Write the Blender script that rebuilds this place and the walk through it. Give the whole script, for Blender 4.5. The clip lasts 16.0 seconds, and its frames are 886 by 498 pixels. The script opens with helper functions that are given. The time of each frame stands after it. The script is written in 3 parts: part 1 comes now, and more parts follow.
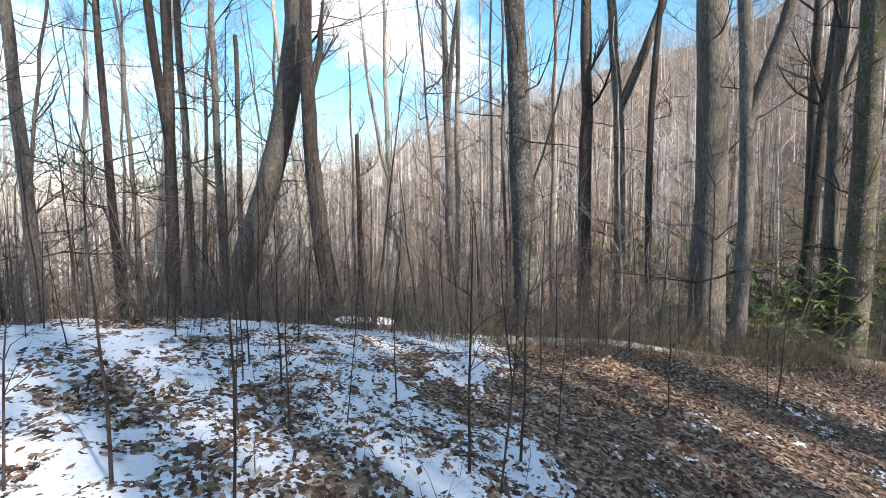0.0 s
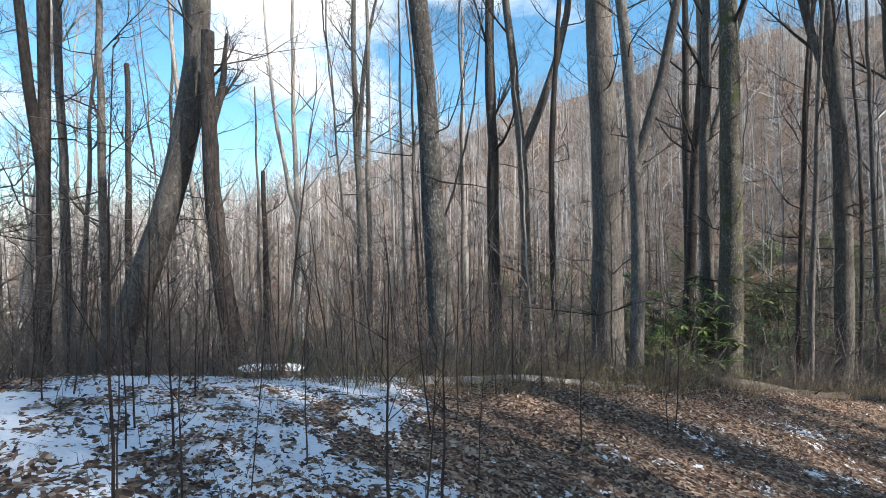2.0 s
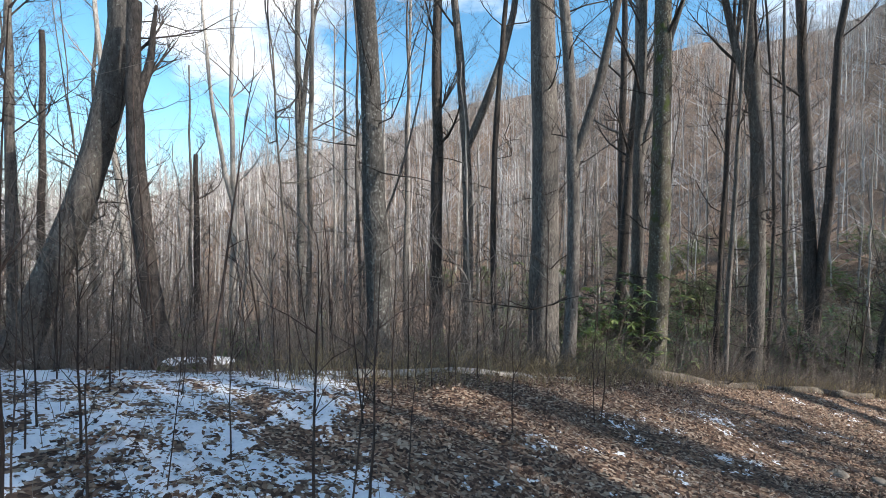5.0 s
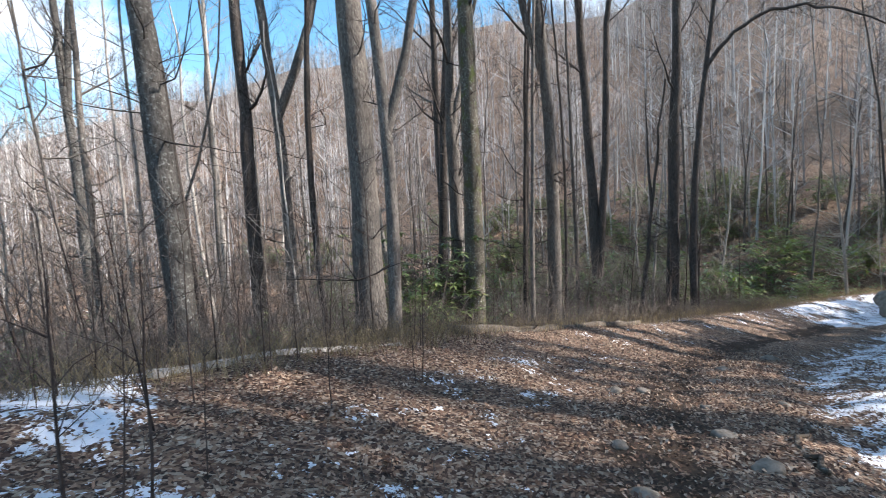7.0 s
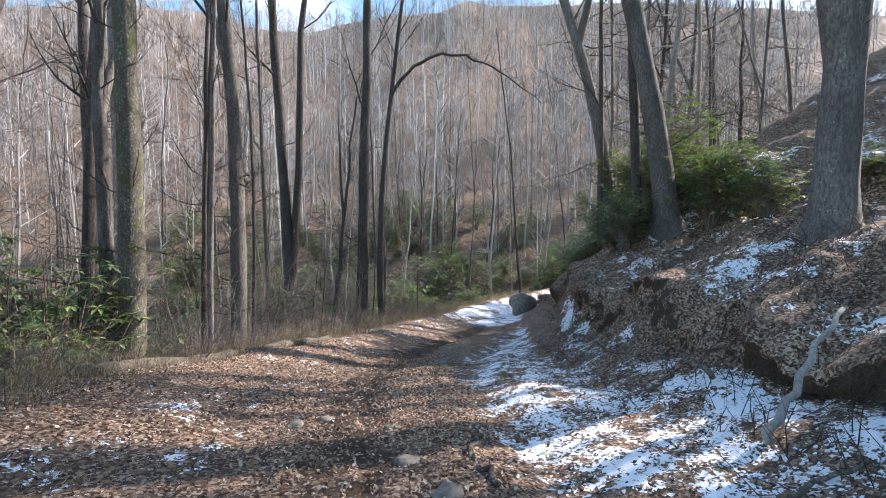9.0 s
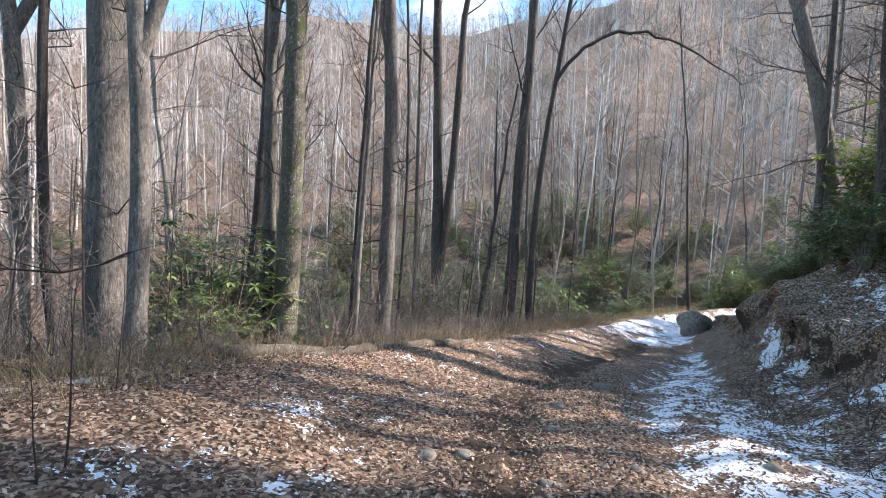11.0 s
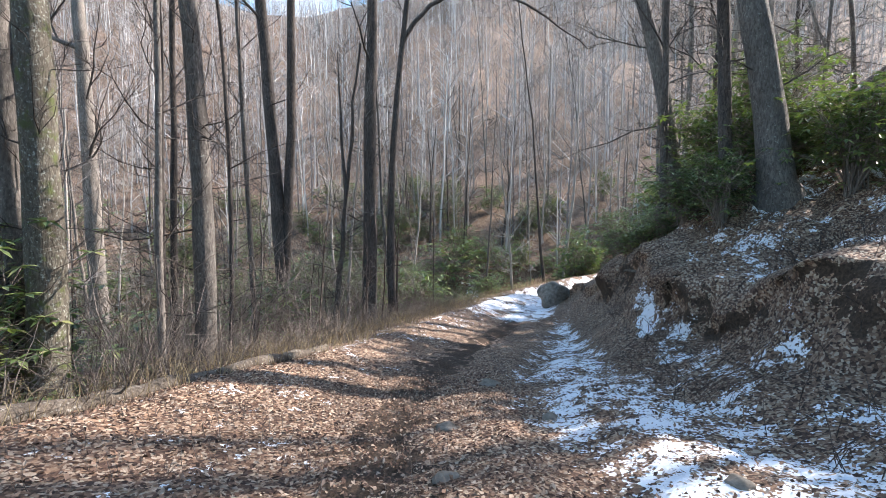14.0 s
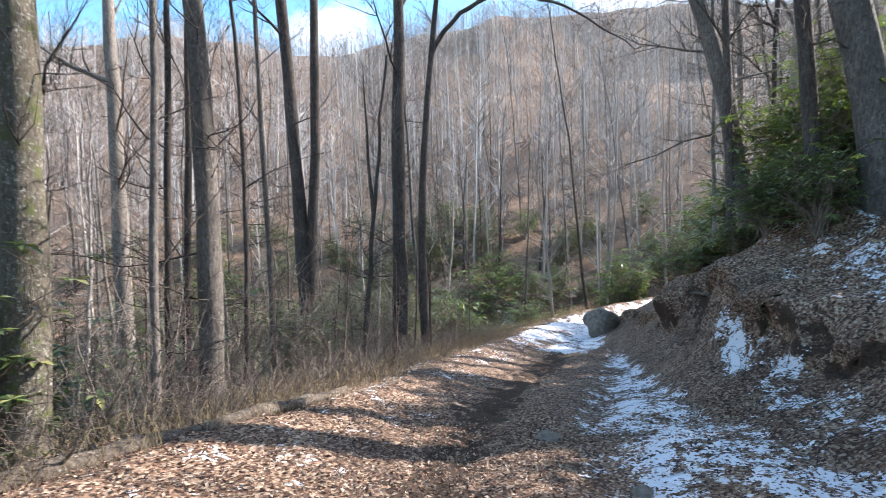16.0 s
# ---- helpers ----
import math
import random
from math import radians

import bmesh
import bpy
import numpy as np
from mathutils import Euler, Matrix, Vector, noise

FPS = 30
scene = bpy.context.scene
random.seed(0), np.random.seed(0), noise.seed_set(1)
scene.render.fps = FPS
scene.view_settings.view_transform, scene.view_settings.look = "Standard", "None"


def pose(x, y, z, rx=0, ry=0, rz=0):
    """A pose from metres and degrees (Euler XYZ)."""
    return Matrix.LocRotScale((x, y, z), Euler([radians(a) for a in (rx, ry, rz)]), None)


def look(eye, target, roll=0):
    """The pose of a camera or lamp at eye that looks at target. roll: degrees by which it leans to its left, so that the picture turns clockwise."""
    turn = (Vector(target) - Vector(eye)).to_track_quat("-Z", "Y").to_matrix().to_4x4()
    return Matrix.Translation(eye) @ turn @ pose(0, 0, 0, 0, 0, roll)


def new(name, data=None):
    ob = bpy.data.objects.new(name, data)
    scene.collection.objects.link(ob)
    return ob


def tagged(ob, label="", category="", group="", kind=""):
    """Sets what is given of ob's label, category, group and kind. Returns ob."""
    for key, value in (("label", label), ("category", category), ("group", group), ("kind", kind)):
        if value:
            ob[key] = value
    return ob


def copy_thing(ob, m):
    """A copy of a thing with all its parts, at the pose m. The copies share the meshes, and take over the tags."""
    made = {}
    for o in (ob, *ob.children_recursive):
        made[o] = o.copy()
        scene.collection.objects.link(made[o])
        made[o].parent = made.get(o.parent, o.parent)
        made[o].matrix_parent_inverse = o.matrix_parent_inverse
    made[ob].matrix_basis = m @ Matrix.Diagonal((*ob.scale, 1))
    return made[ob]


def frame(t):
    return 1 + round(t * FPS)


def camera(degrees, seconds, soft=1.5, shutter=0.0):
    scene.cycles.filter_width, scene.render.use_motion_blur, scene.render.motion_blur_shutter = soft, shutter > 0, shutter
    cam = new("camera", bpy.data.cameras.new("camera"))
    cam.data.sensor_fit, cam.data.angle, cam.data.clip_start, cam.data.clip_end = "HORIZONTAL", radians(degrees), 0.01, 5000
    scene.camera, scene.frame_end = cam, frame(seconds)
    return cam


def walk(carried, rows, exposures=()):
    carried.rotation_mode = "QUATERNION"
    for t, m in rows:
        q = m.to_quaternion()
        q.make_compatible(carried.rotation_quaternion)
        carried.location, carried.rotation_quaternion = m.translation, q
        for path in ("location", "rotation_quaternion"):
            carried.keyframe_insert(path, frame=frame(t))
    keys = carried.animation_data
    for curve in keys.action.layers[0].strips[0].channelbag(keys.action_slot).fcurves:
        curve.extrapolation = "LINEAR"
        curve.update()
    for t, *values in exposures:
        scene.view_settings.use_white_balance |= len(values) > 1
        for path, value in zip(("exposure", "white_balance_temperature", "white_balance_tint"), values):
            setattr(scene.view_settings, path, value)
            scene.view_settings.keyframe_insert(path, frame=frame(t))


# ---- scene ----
cam = camera(83.6, 16.0, 0.85, 0.12)
METRES, EYE, TILT, LEAN, TURN = 7.0, 1.65, -4.2, 0.5, 0.0
ROWS = [
    (0.0, 0.0, 0.0, 0.0, 0.0, 0.0, -0.0),
    (0.5, 0.0006, 0.0131, 0.0036, -1.97, 0.22, 0.76),
    (1.0, 0.0014, 0.0093, 0.0049, -10.6, 2.41, 0.98),
    (1.5, -0.0025, 0.0079, 0.0048, -11.16, 3.97, 1.81),
    (2.0, -0.0025, 0.0098, 0.0051, -10.11, 4.14, 1.28),
    (2.5, -0.0012, 0.0091, 0.0043, -12.1, 4.26, 1.13),
    (3.0, 0.0006, 0.0086, 0.0043, -15.49, 3.94, 0.41),
    (5.5, 0.0083, 0.0125, 0.0046, -16.62, 3.03, 0.28),
    (6.0, 0.0096, 0.0154, 0.0048, -15.7, 2.47, -0.02),
    (6.5, 0.014, 0.0104, 0.0037, -22.94, 1.69, -0.06),
    (7.0, 0.0477, 0.0164, -0.0013, -35.71, -0.8, 5.06),
    (7.5, 0.0798, 0.0262, -0.0034, -47.29, -4.24, 5.03),
    (8.0, 0.1032, 0.0422, -0.0041, -67.6, -2.73, 1.21),
    (8.5, 0.1469, 0.0578, -0.0088, -67.03, -0.52, 9.4),
    (9.0, 0.1872, 0.0838, -0.0131, -69.69, -1.95, 3.72),
    (9.5, 0.2352, 0.1123, -0.0203, -58.81, -2.28, 7.31),
    (10.0, 0.2796, 0.1472, -0.0244, -50.86, -1.39, 1.46),
    (12.5, 0.4923, 0.2775, -0.0435, -60.27, -1.05, 2.4),
    (13.0, 0.5422, 0.3006, -0.0527, -63.07, -1.23, 5.89),
    (13.5, 0.5896, 0.3278, -0.0576, -64.37, 0.91, 4.58),
    (14.0, 0.6387, 0.3609, -0.0626, -69.27, -3.23, 4.1),
    (14.5, 0.6941, 0.3862, -0.0711, -64.21, -2.69, 6.88),
    (15.0, 0.7399, 0.4145, -0.0769, -67.68, -3.92, 4.7),
    (15.5, 0.7912, 0.4366, -0.0812, -55.27, 0.94, 11.03),
    (16.0, 0.8358, 0.4585, -0.0936, -65.54, 0.46, 5.45),
]
walk(cam, [(t, pose(0, 0, EYE, TILT, LEAN, TURN) @ pose(METRES * x, METRES * y, METRES * z, 90 + pitch, roll, yaw)) for t, x, y, z, yaw, pitch, roll in ROWS],
     [(0.0, 1.15, 6700, 12), (0.6, 0.95, 6500, 11), (1.2, 0.82, 6350, 10), (6.0, 0.82, 6350, 10), (7.2, 1.22, 6400, 14), (8.0, 1.38, 6450, 15), (16.0, 1.6, 6450, 15)])

# ---- sky and sun ----
SUN_AZ, SUN_EL = -132.0, 31.5          # degrees to the left of +y, degrees up
SUN_DIR = Vector((-math.sin(radians(SUN_AZ)) * math.cos(radians(SUN_EL)), math.cos(radians(SUN_AZ)) * math.cos(radians(SUN_EL)), math.sin(radians(SUN_EL))))
world = bpy.data.worlds.new("world")
scene.world = world
world.use_nodes = True
wn, wl = world.node_tree.nodes, world.node_tree.links
wn.clear()
sky = wn.new("ShaderNodeTexSky")
sky.sky_type, sky.sun_disc = "NISHITA", False
sky.sun_elevation, sky.sun_rotation = radians(SUN_EL), radians(-SUN_AZ)
sky.air_density, sky.dust_density, sky.ozone_density = 1.0, 1.2, 1.5
wco = wn.new("ShaderNodeTexCoord")
wmap = wn.new("ShaderNodeMapping")
wmap.inputs["Location"].default_value = (0.62, 0.2, 0.15)
wmap.inputs["Scale"].default_value = (1.0, 1.0, 2.4)
wnoise = wn.new("ShaderNodeTexNoise")
wnoise.inputs["Scale"].default_value, wnoise.inputs["Detail"].default_value, wnoise.inputs["Roughness"].default_value = 2.4, 9.0, 0.56
wramp = wn.new("ShaderNodeValToRGB")
wramp.color_ramp.elements[0].position, wramp.color_ramp.elements[1].position = 0.54, 0.72
wmix = wn.new("ShaderNodeMix")
wmix.data_type = "RGBA"
wmix.inputs["B"].default_value = (7.0, 7.1, 7.2, 1)
bgd = wn.new("ShaderNodeBackground")
bgd.inputs["Strength"].default_value = 0.13
wout = wn.new("ShaderNodeOutputWorld")
wl.new(wco.outputs["Generated"], wmap.inputs["Vector"])
wl.new(wmap.outputs["Vector"], wnoise.inputs["Vector"])
cloud_dot = wn.new("ShaderNodeVectorMath")          # the bright cloud bank over the valley
cloud_dot.operation = "DOT_PRODUCT"
cloud_dot.inputs[1].default_value = (-0.085, 0.918, 0.387)
wl.new(wco.outputs["Generated"], cloud_dot.inputs[0])
cloud_near = wn.new("ShaderNodeMapRange")
cloud_near.inputs["From Min"].default_value, cloud_near.inputs["From Max"].default_value = 0.978, 1.0
cloud_near.inputs["To Min"].default_value, cloud_near.inputs["To Max"].default_value = 0.0, 0.17
wl.new(cloud_dot.outputs["Value"], cloud_near.inputs["Value"])
cloud_sum = wn.new("ShaderNodeMath")
wl.new(wnoise.outputs["Fac"], cloud_sum.inputs[0])
wl.new(cloud_near.outputs["Result"], cloud_sum.inputs[1])
wl.new(cloud_sum.outputs["Value"], wramp.inputs["Fac"])
wl.new(wramp.outputs["Color"], wmix.inputs["Factor"])
whsv = wn.new("ShaderNodeHueSaturation")
whsv.inputs["Hue"].default_value, whsv.inputs["Saturation"].default_value, whsv.inputs["Value"].default_value = 0.485, 1.25, 1.2
wl.new(sky.outputs["Color"], whsv.inputs["Color"])
wl.new(whsv.outputs["Color"], wmix.inputs["A"])
wl.new(wmix.outputs["Result"], bgd.inputs["Color"])
wl.new(bgd.outputs["Background"], wout.inputs["Surface"])
sun = new("sun", bpy.data.lights.new("sun", "SUN"))
sun.data.energy, sun.data.angle, sun.data.color = 4.7, radians(0.55), (1.0, 0.94, 0.86)
sun.matrix_world = look(SUN_DIR * 50, (0, 0, 0))


# ---- materials ----
def material(name, rough=0.85):
    mat = bpy.data.materials.new(name)
    mat.use_nodes = True
    nt = mat.node_tree
    bsdf = nt.nodes["Principled BSDF"]
    bsdf.inputs["Roughness"].default_value = rough
    bsdf.inputs["Specular IOR Level"].default_value = 0.25
    return mat, nt.nodes, nt.links, bsdf


def tex_noise(n, l, vec, scale, detail=4.0, rough=0.55):
    t = n.new("ShaderNodeTexNoise")
    t.inputs["Scale"].default_value, t.inputs["Detail"].default_value, t.inputs["Roughness"].default_value = scale, detail, rough
    if vec is not None:
        l.new(vec, t.inputs["Vector"])
    return t.outputs["Fac"]


def ramp(n, l, fac, stops):
    r = n.new("ShaderNodeValToRGB")
    while len(r.color_ramp.elements) < len(stops):
        r.color_ramp.elements.new(0.5)
    for e, (p, c) in zip(r.color_ramp.elements, stops):
        e.position, e.color = p, (*c, 1)
    l.new(fac, r.inputs["Fac"])
    return r.outputs["Color"]


def mix(n, l, fac, a, b, mode="MIX"):
    m = n.new("ShaderNodeMix")
    m.data_type, m.blend_type = "RGBA", mode
    for s, v in (("Factor", fac), ("A", a), ("B", b)):
        if isinstance(v, (int, float)):
            m.inputs[s].default_value = v
        elif isinstance(v, tuple):
            m.inputs[s].default_value = (*v, 1)
        else:
            l.new(v, m.inputs[s])
    return m.outputs["Result"]


def math_node(n, l, op, a, b, clamp=False):
    m = n.new("ShaderNodeMath")
    m.operation, m.use_clamp = op, clamp
    for i, v in enumerate((a, b)):
        if isinstance(v, (int, float)):
            m.inputs[i].default_value = v
        else:
            l.new(v, m.inputs[i])
    return m.outputs["Value"]


def bump(n, l, height, strength, dist, bsdf):
    b = n.new("ShaderNodeBump")
    b.inputs["Strength"].default_value, b.inputs["Distance"].default_value = strength, dist
    l.new(height, b.inputs["Height"])
    l.new(b.outputs["Normal"], bsdf.inputs["Normal"])


def coords(n, l, scale=(1, 1, 1), which="Object"):
    c = n.new("ShaderNodeTexCoord")
    m = n.new("ShaderNodeMapping")
    m.inputs["Scale"].default_value = scale
    l.new(c.outputs[which], m.inputs["Vector"])
    return m.outputs["Vector"]


def bark_material(name, dark, light, lichen=(0.42, 0.44, 0.38), lichen_amount=0.35, moss=0.0):
    mat, n, l, bsdf = material(name, 0.92)
    stretched = coords(n, l, (13, 13, 4.2))
    plain = coords(n, l)
    ridge = tex_noise(n, l, stretched, 1.9, 8, 0.72)
    base = ramp(n, l, ridge, [(0.36, dark), (0.64, light)])
    spots = tex_noise(n, l, plain, 20.0, 5, 0.7)
    mask = ramp(n, l, spots, [(0.66 - 0.22 * lichen_amount, (0, 0, 0)), (0.74 - 0.16 * lichen_amount, (1, 1, 1))])
    base = mix(n, l, mask, base, lichen)
    if moss:
        green = tex_noise(n, l, plain, 3.0, 5, 0.65)
        gm = ramp(n, l, green, [(0.62 - 0.25 * moss, (0, 0, 0)), (0.72 - 0.2 * moss, (1, 1, 1))])
        base = mix(n, l, gm, base, (0.10, 0.125, 0.035))
    weather = tex_noise(n, l, coords(n, l, (1.0, 1.0, 0.35)), 2.6, 5, 0.6)
    base = mix(n, l, ramp(n, l, weather, [(0.4, (0, 0, 0)), (0.62, (1, 1, 1))]), base, mix(n, l, 0.55, base, dark))
    info = n.new("ShaderNodeObjectInfo")
    hsv = n.new("ShaderNodeHueSaturation")
    l.new(base, hsv.inputs["Color"])
    l.new(math_node(n, l, "MULTIPLY_ADD", info.outputs["Random"], 0.5), hsv.inputs["Value"])
    hsv.inputs["Value"].links[0].from_node.inputs[2].default_value = 0.78
    l.new(hsv.outputs["Color"], bsdf.inputs["Base Color"])
    bump(n, l, ridge, 0.9, 0.03, bsdf)
    return mat


BARK_GREY = bark_material("grey_bark", (0.075, 0.065, 0.057), (0.27, 0.24, 0.21))
BARK_DARK = bark_material("dark_bark", (0.035, 0.03, 0.027), (0.15, 0.125, 0.108), lichen_amount=0.1)
BARK_LICHEN = bark_material("lichen_bark", (0.05, 0.045, 0.04), (0.2, 0.185, 0.165), (0.42, 0.43, 0.39), 0.5)
BARK_MOSS = bark_material("mossy_bark", (0.06, 0.05, 0.04), (0.19, 0.17, 0.13), lichen_amount=0.5, moss=0.35)
BARK_PALE = bark_material("pale_bark", (0.24, 0.21, 0.18), (0.55, 0.51, 0.46), (0.62, 0.6, 0.55), 0.4)
BARK_TWIG = bark_material("twig_bark", (0.13, 0.105, 0.088), (0.36, 0.3, 0.25), lichen_amount=0.0)
BARK_SHOOT = bark_material("shoot_bark", (0.045, 0.032, 0.027), (0.15, 0.11, 0.09), lichen_amount=0.0)
DEADWOOD = bark_material("weathered_wood", (0.07, 0.054, 0.04), (0.25, 0.205, 0.16), (0.5, 0.48, 0.42), 0.4)

mat, n, l, bsdf = material("hazed_far_bark", 0.95)
geo_n = n.new("ShaderNodeNewGeometry")
# bark tones lifted so the distant haze and glare sit in the colour
l.new(ramp(n, l, geo_n.outputs["Random Per Island"], [(0.0, (0.13, 0.11, 0.108)), (0.45, (0.33, 0.308, 0.292)), (1.0, (0.65, 0.625, 0.595))]), bsdf.inputs["Base Color"])
HAZED_FAR_BARK = mat

mat, n, l, bsdf = material("rhododendron_leaf", 0.32)
bsdf.inputs["Specular IOR Level"].default_value = 0.6
geo_n = n.new("ShaderNodeNewGeometry")
l.new(ramp(n, l, geo_n.outputs["Random Per Island"], [(0.0, (0.035, 0.06, 0.024)), (0.5, (0.085, 0.125, 0.045)), (0.85, (0.19, 0.23, 0.08)), (1.0, (0.34, 0.33, 0.14))]), bsdf.inputs["Base Color"])
thin = n.new("ShaderNodeBsdfTranslucent")
thin.inputs["Color"].default_value = (0.2, 0.3, 0.05, 1)
both = n.new("ShaderNodeMixShader")
both.inputs["Fac"].default_value = 0.24
l.new(bsdf.outputs["BSDF"], both.inputs[1])
l.new(thin.outputs["BSDF"], both.inputs[2])
l.new(both.outputs["Shader"], n["Material Output"].inputs["Surface"])
RHODO_LEAF = mat

mat, n, l, bsdf = material("dead_leaf", 0.75)
geo_n = n.new("ShaderNodeNewGeometry")
l.new(ramp(n, l, geo_n.outputs["Random Per Island"], [(0.0, (0.04, 0.024, 0.018)), (0.35, (0.135, 0.077, 0.053)), (0.7, (0.31, 0.195, 0.128)), (1.0, (0.5, 0.4, 0.3))]), bsdf.inputs["Base Color"])
DEAD_LEAF = mat

mat, n, l, bsdf = material("dry_grass", 0.85)
geo_n = n.new("ShaderNodeNewGeometry")
l.new(ramp(n, l, geo_n.outputs["Random Per Island"], [(0.0, (0.14, 0.1, 0.055)), (1.0, (0.42, 0.34, 0.2))]), bsdf.inputs["Base Color"])
DRY_GRASS = mat

mat, n, l, bsdf = material("rock", 0.85)
vec = coords(n, l)
rk = tex_noise(n, l, vec, 7.0, 8, 0.65)
l.new(ramp(n, l, rk, [(0.3, (0.09, 0.075, 0.06)), (0.7, (0.3, 0.26, 0.21))]), bsdf.inputs["Base Color"])
bump(n, l, rk, 0.6, 0.03, bsdf)
ROCK = mat

mat, n, l, bsdf = material("snow", 0.6)
vec = coords(n, l)
sn = tex_noise(n, l, vec, 22.0, 6, 0.6)
l.new(ramp(n, l, sn, [(0.25, (0.72, 0.74, 0.78)), (0.6, (0.86, 0.87, 0.89))]), bsdf.inputs["Base Color"])
bump(n, l, sn, 0.5, 0.03, bsdf)
SNOW = mat


def ground_material():
    mat, n, l, bsdf = material("leaf_litter_and_snow", 0.9)
    vec = coords(n, l)
    warp = n.new("ShaderNodeTexNoise")
    warp.inputs["Scale"].default_value = 9.0
    l.new(vec, warp.inputs["Vector"])
    wv = n.new("ShaderNodeVectorMath")
    wv.operation = "MULTIPLY_ADD"
    l.new(warp.outputs["Color"], wv.inputs[0])
    wv.inputs[1].default_value = (0.06, 0.06, 0.06)
    l.new(vec, wv.inputs[2])
    cells = n.new("ShaderNodeTexVoronoi")
    cells.inputs["Scale"].default_value = 33.0
    l.new(wv.outputs["Vector"], cells.inputs["Vector"])
    sep = n.new("ShaderNodeSeparateColor")
    l.new(cells.outputs["Color"], sep.inputs["Color"])
    leaf = ramp(n, l, sep.outputs["Red"], [(0.0, (0.03, 0.018, 0.014)), (0.35, (0.13, 0.074, 0.05)), (0.7, (0.32, 0.205, 0.132)), (1.0, (0.53, 0.43, 0.32))])
    big = tex_noise(n, l, vec, 0.9, 5, 0.6)
    leaf = mix(n, l, ramp(n, l, big, [(0.35, (0, 0, 0)), (0.7, (1, 1, 1))]), leaf, mix(n, l, 0.55, leaf, (0.05, 0.033, 0.023)))
    dirt_a = n.new("ShaderNodeAttribute")
    dirt_a.attribute_name = "dirt"
    fine = tex_noise(n, l, vec, 26.0, 7, 0.65)
    # dark humus soil, taken darker so the bank face's shade is in it
    soil = ramp(n, l, fine, [(0.3, (0.02, 0.013, 0.009)), (0.7, (0.1, 0.066, 0.042))])
    dn = tex_noise(n, l, vec, 3.3, 6, 0.6)
    dmask = math_node(n, l, "GREATER_THAN", math_node(n, l, "ADD", dirt_a.outputs["Fac"], dn), 1.0)
    col = mix(n, l, dmask, leaf, soil)
    snow_a = n.new("ShaderNodeAttribute")
    snow_a.attribute_name = "snow"
    s1 = tex_noise(n, l, vec, 1.7, 5, 0.55)
    s2 = tex_noise(n, l, wv.outputs["Vector"], 7.5, 5, 0.6)
    s = math_node(n, l, "ADD", math_node(n, l, "MULTIPLY", s1, 0.68), math_node(n, l, "MULTIPLY", s2, 0.52))
    s = math_node(n, l, "ADD", s, math_node(n, l, "SUBTRACT", snow_a.outputs["Fac"], 0.03))
    s = math_node(n, l, "ADD", s, math_node(n, l, "MULTIPLY", sep.outputs["Green"], -0.14))
    smask = ramp(n, l, s, [(0.99, (0, 0, 0)), (1.02, (1, 1, 1))])
    snow_col = ramp(n, l, fine, [(0.25, (0.72, 0.74, 0.78)), (0.6, (0.86, 0.87, 0.89))])
    col = mix(n, l, smask, col, snow_col)
    l.new(col, bsdf.inputs["Base Color"])
    height = math_node(n, l, "ADD", math_node(n, l, "MULTIPLY", sep.outputs["Blue"], 0.5), math_node(n, l, "MULTIPLY", fine, 0.6))
    height = math_node(n, l, "ADD", height, math_node(n, l, "MULTIPLY", smask, 0.7))
    bump(n, l, height, 0.8, 0.035, bsdf)
    return mat


GROUND = ground_material()


# ---- the lie of the land ----
DU, DV = np.array((0.8768, 0.4809)), np.array((-0.4809, 0.8768))   # along the track, and to its left


def lattice(ix, iy, seed):
    h = np.sin(ix * 127.1 + iy * 311.7 + seed * 74.7) * 43758.5453
    return h - np.floor(h)


def vnoise(x, y, seed=0):
    ix, iy = np.floor(x), np.floor(y)
    fx, fy = x - ix, y - iy
    fx, fy = fx * fx * (3 - 2 * fx), fy * fy * (3 - 2 * fy)
    a, b = lattice(ix, iy, seed), lattice(ix + 1, iy, seed)
    c, d = lattice(ix, iy + 1, seed), lattice(ix + 1, iy + 1, seed)
    return (a + (b - a) * fx) * (1 - fy) + (c + (d - c) * fx) * fy - 0.5


def fbm(x, y, seed=0, octaves=4):
    return sum(vnoise(x * 2 ** k, y * 2 ** k, seed + k) / 2 ** k for k in range(octaves))


def track(x, y):
    """u along the track, q to the left of its middle."""
    x, y = np.asarray(x, float), np.asarray(y, float)
    u, v = x * DU[0] + y * DU[1], x * DV[0] + y * DV[1]
    middle = np.where(u < 8, 0, np.where(u < 16, -0.03 * (u - 8) ** 2, np.where(u < 27, -1.92 - 0.48 * (u - 16), -7.2 - 0.48 * (u - 27) - 0.06 * (u - 27) ** 2)))
    return u, v - np.clip(middle, -60, 0)


def bank_foot(u):
    """How far the bank's foot lies to the right of the track's middle."""
    return np.interp(u, (0, 5, 11, 16, 20, 24, 28, 34), (3.4, 3.5, 3.9, 3.0, 2.3, 1.7, 0.35, 0.3))


RIDGE_AZ = (-180, -140, -115, -95, -72, -62, -55, -37, -22, -13, -1, 14, 25, 45, 90, 180)
RIDGE_H = (60, 65, 85, 115, 126, 118, 110, 105, 85, 73, 54, 24, 11, 3, 4, 60)


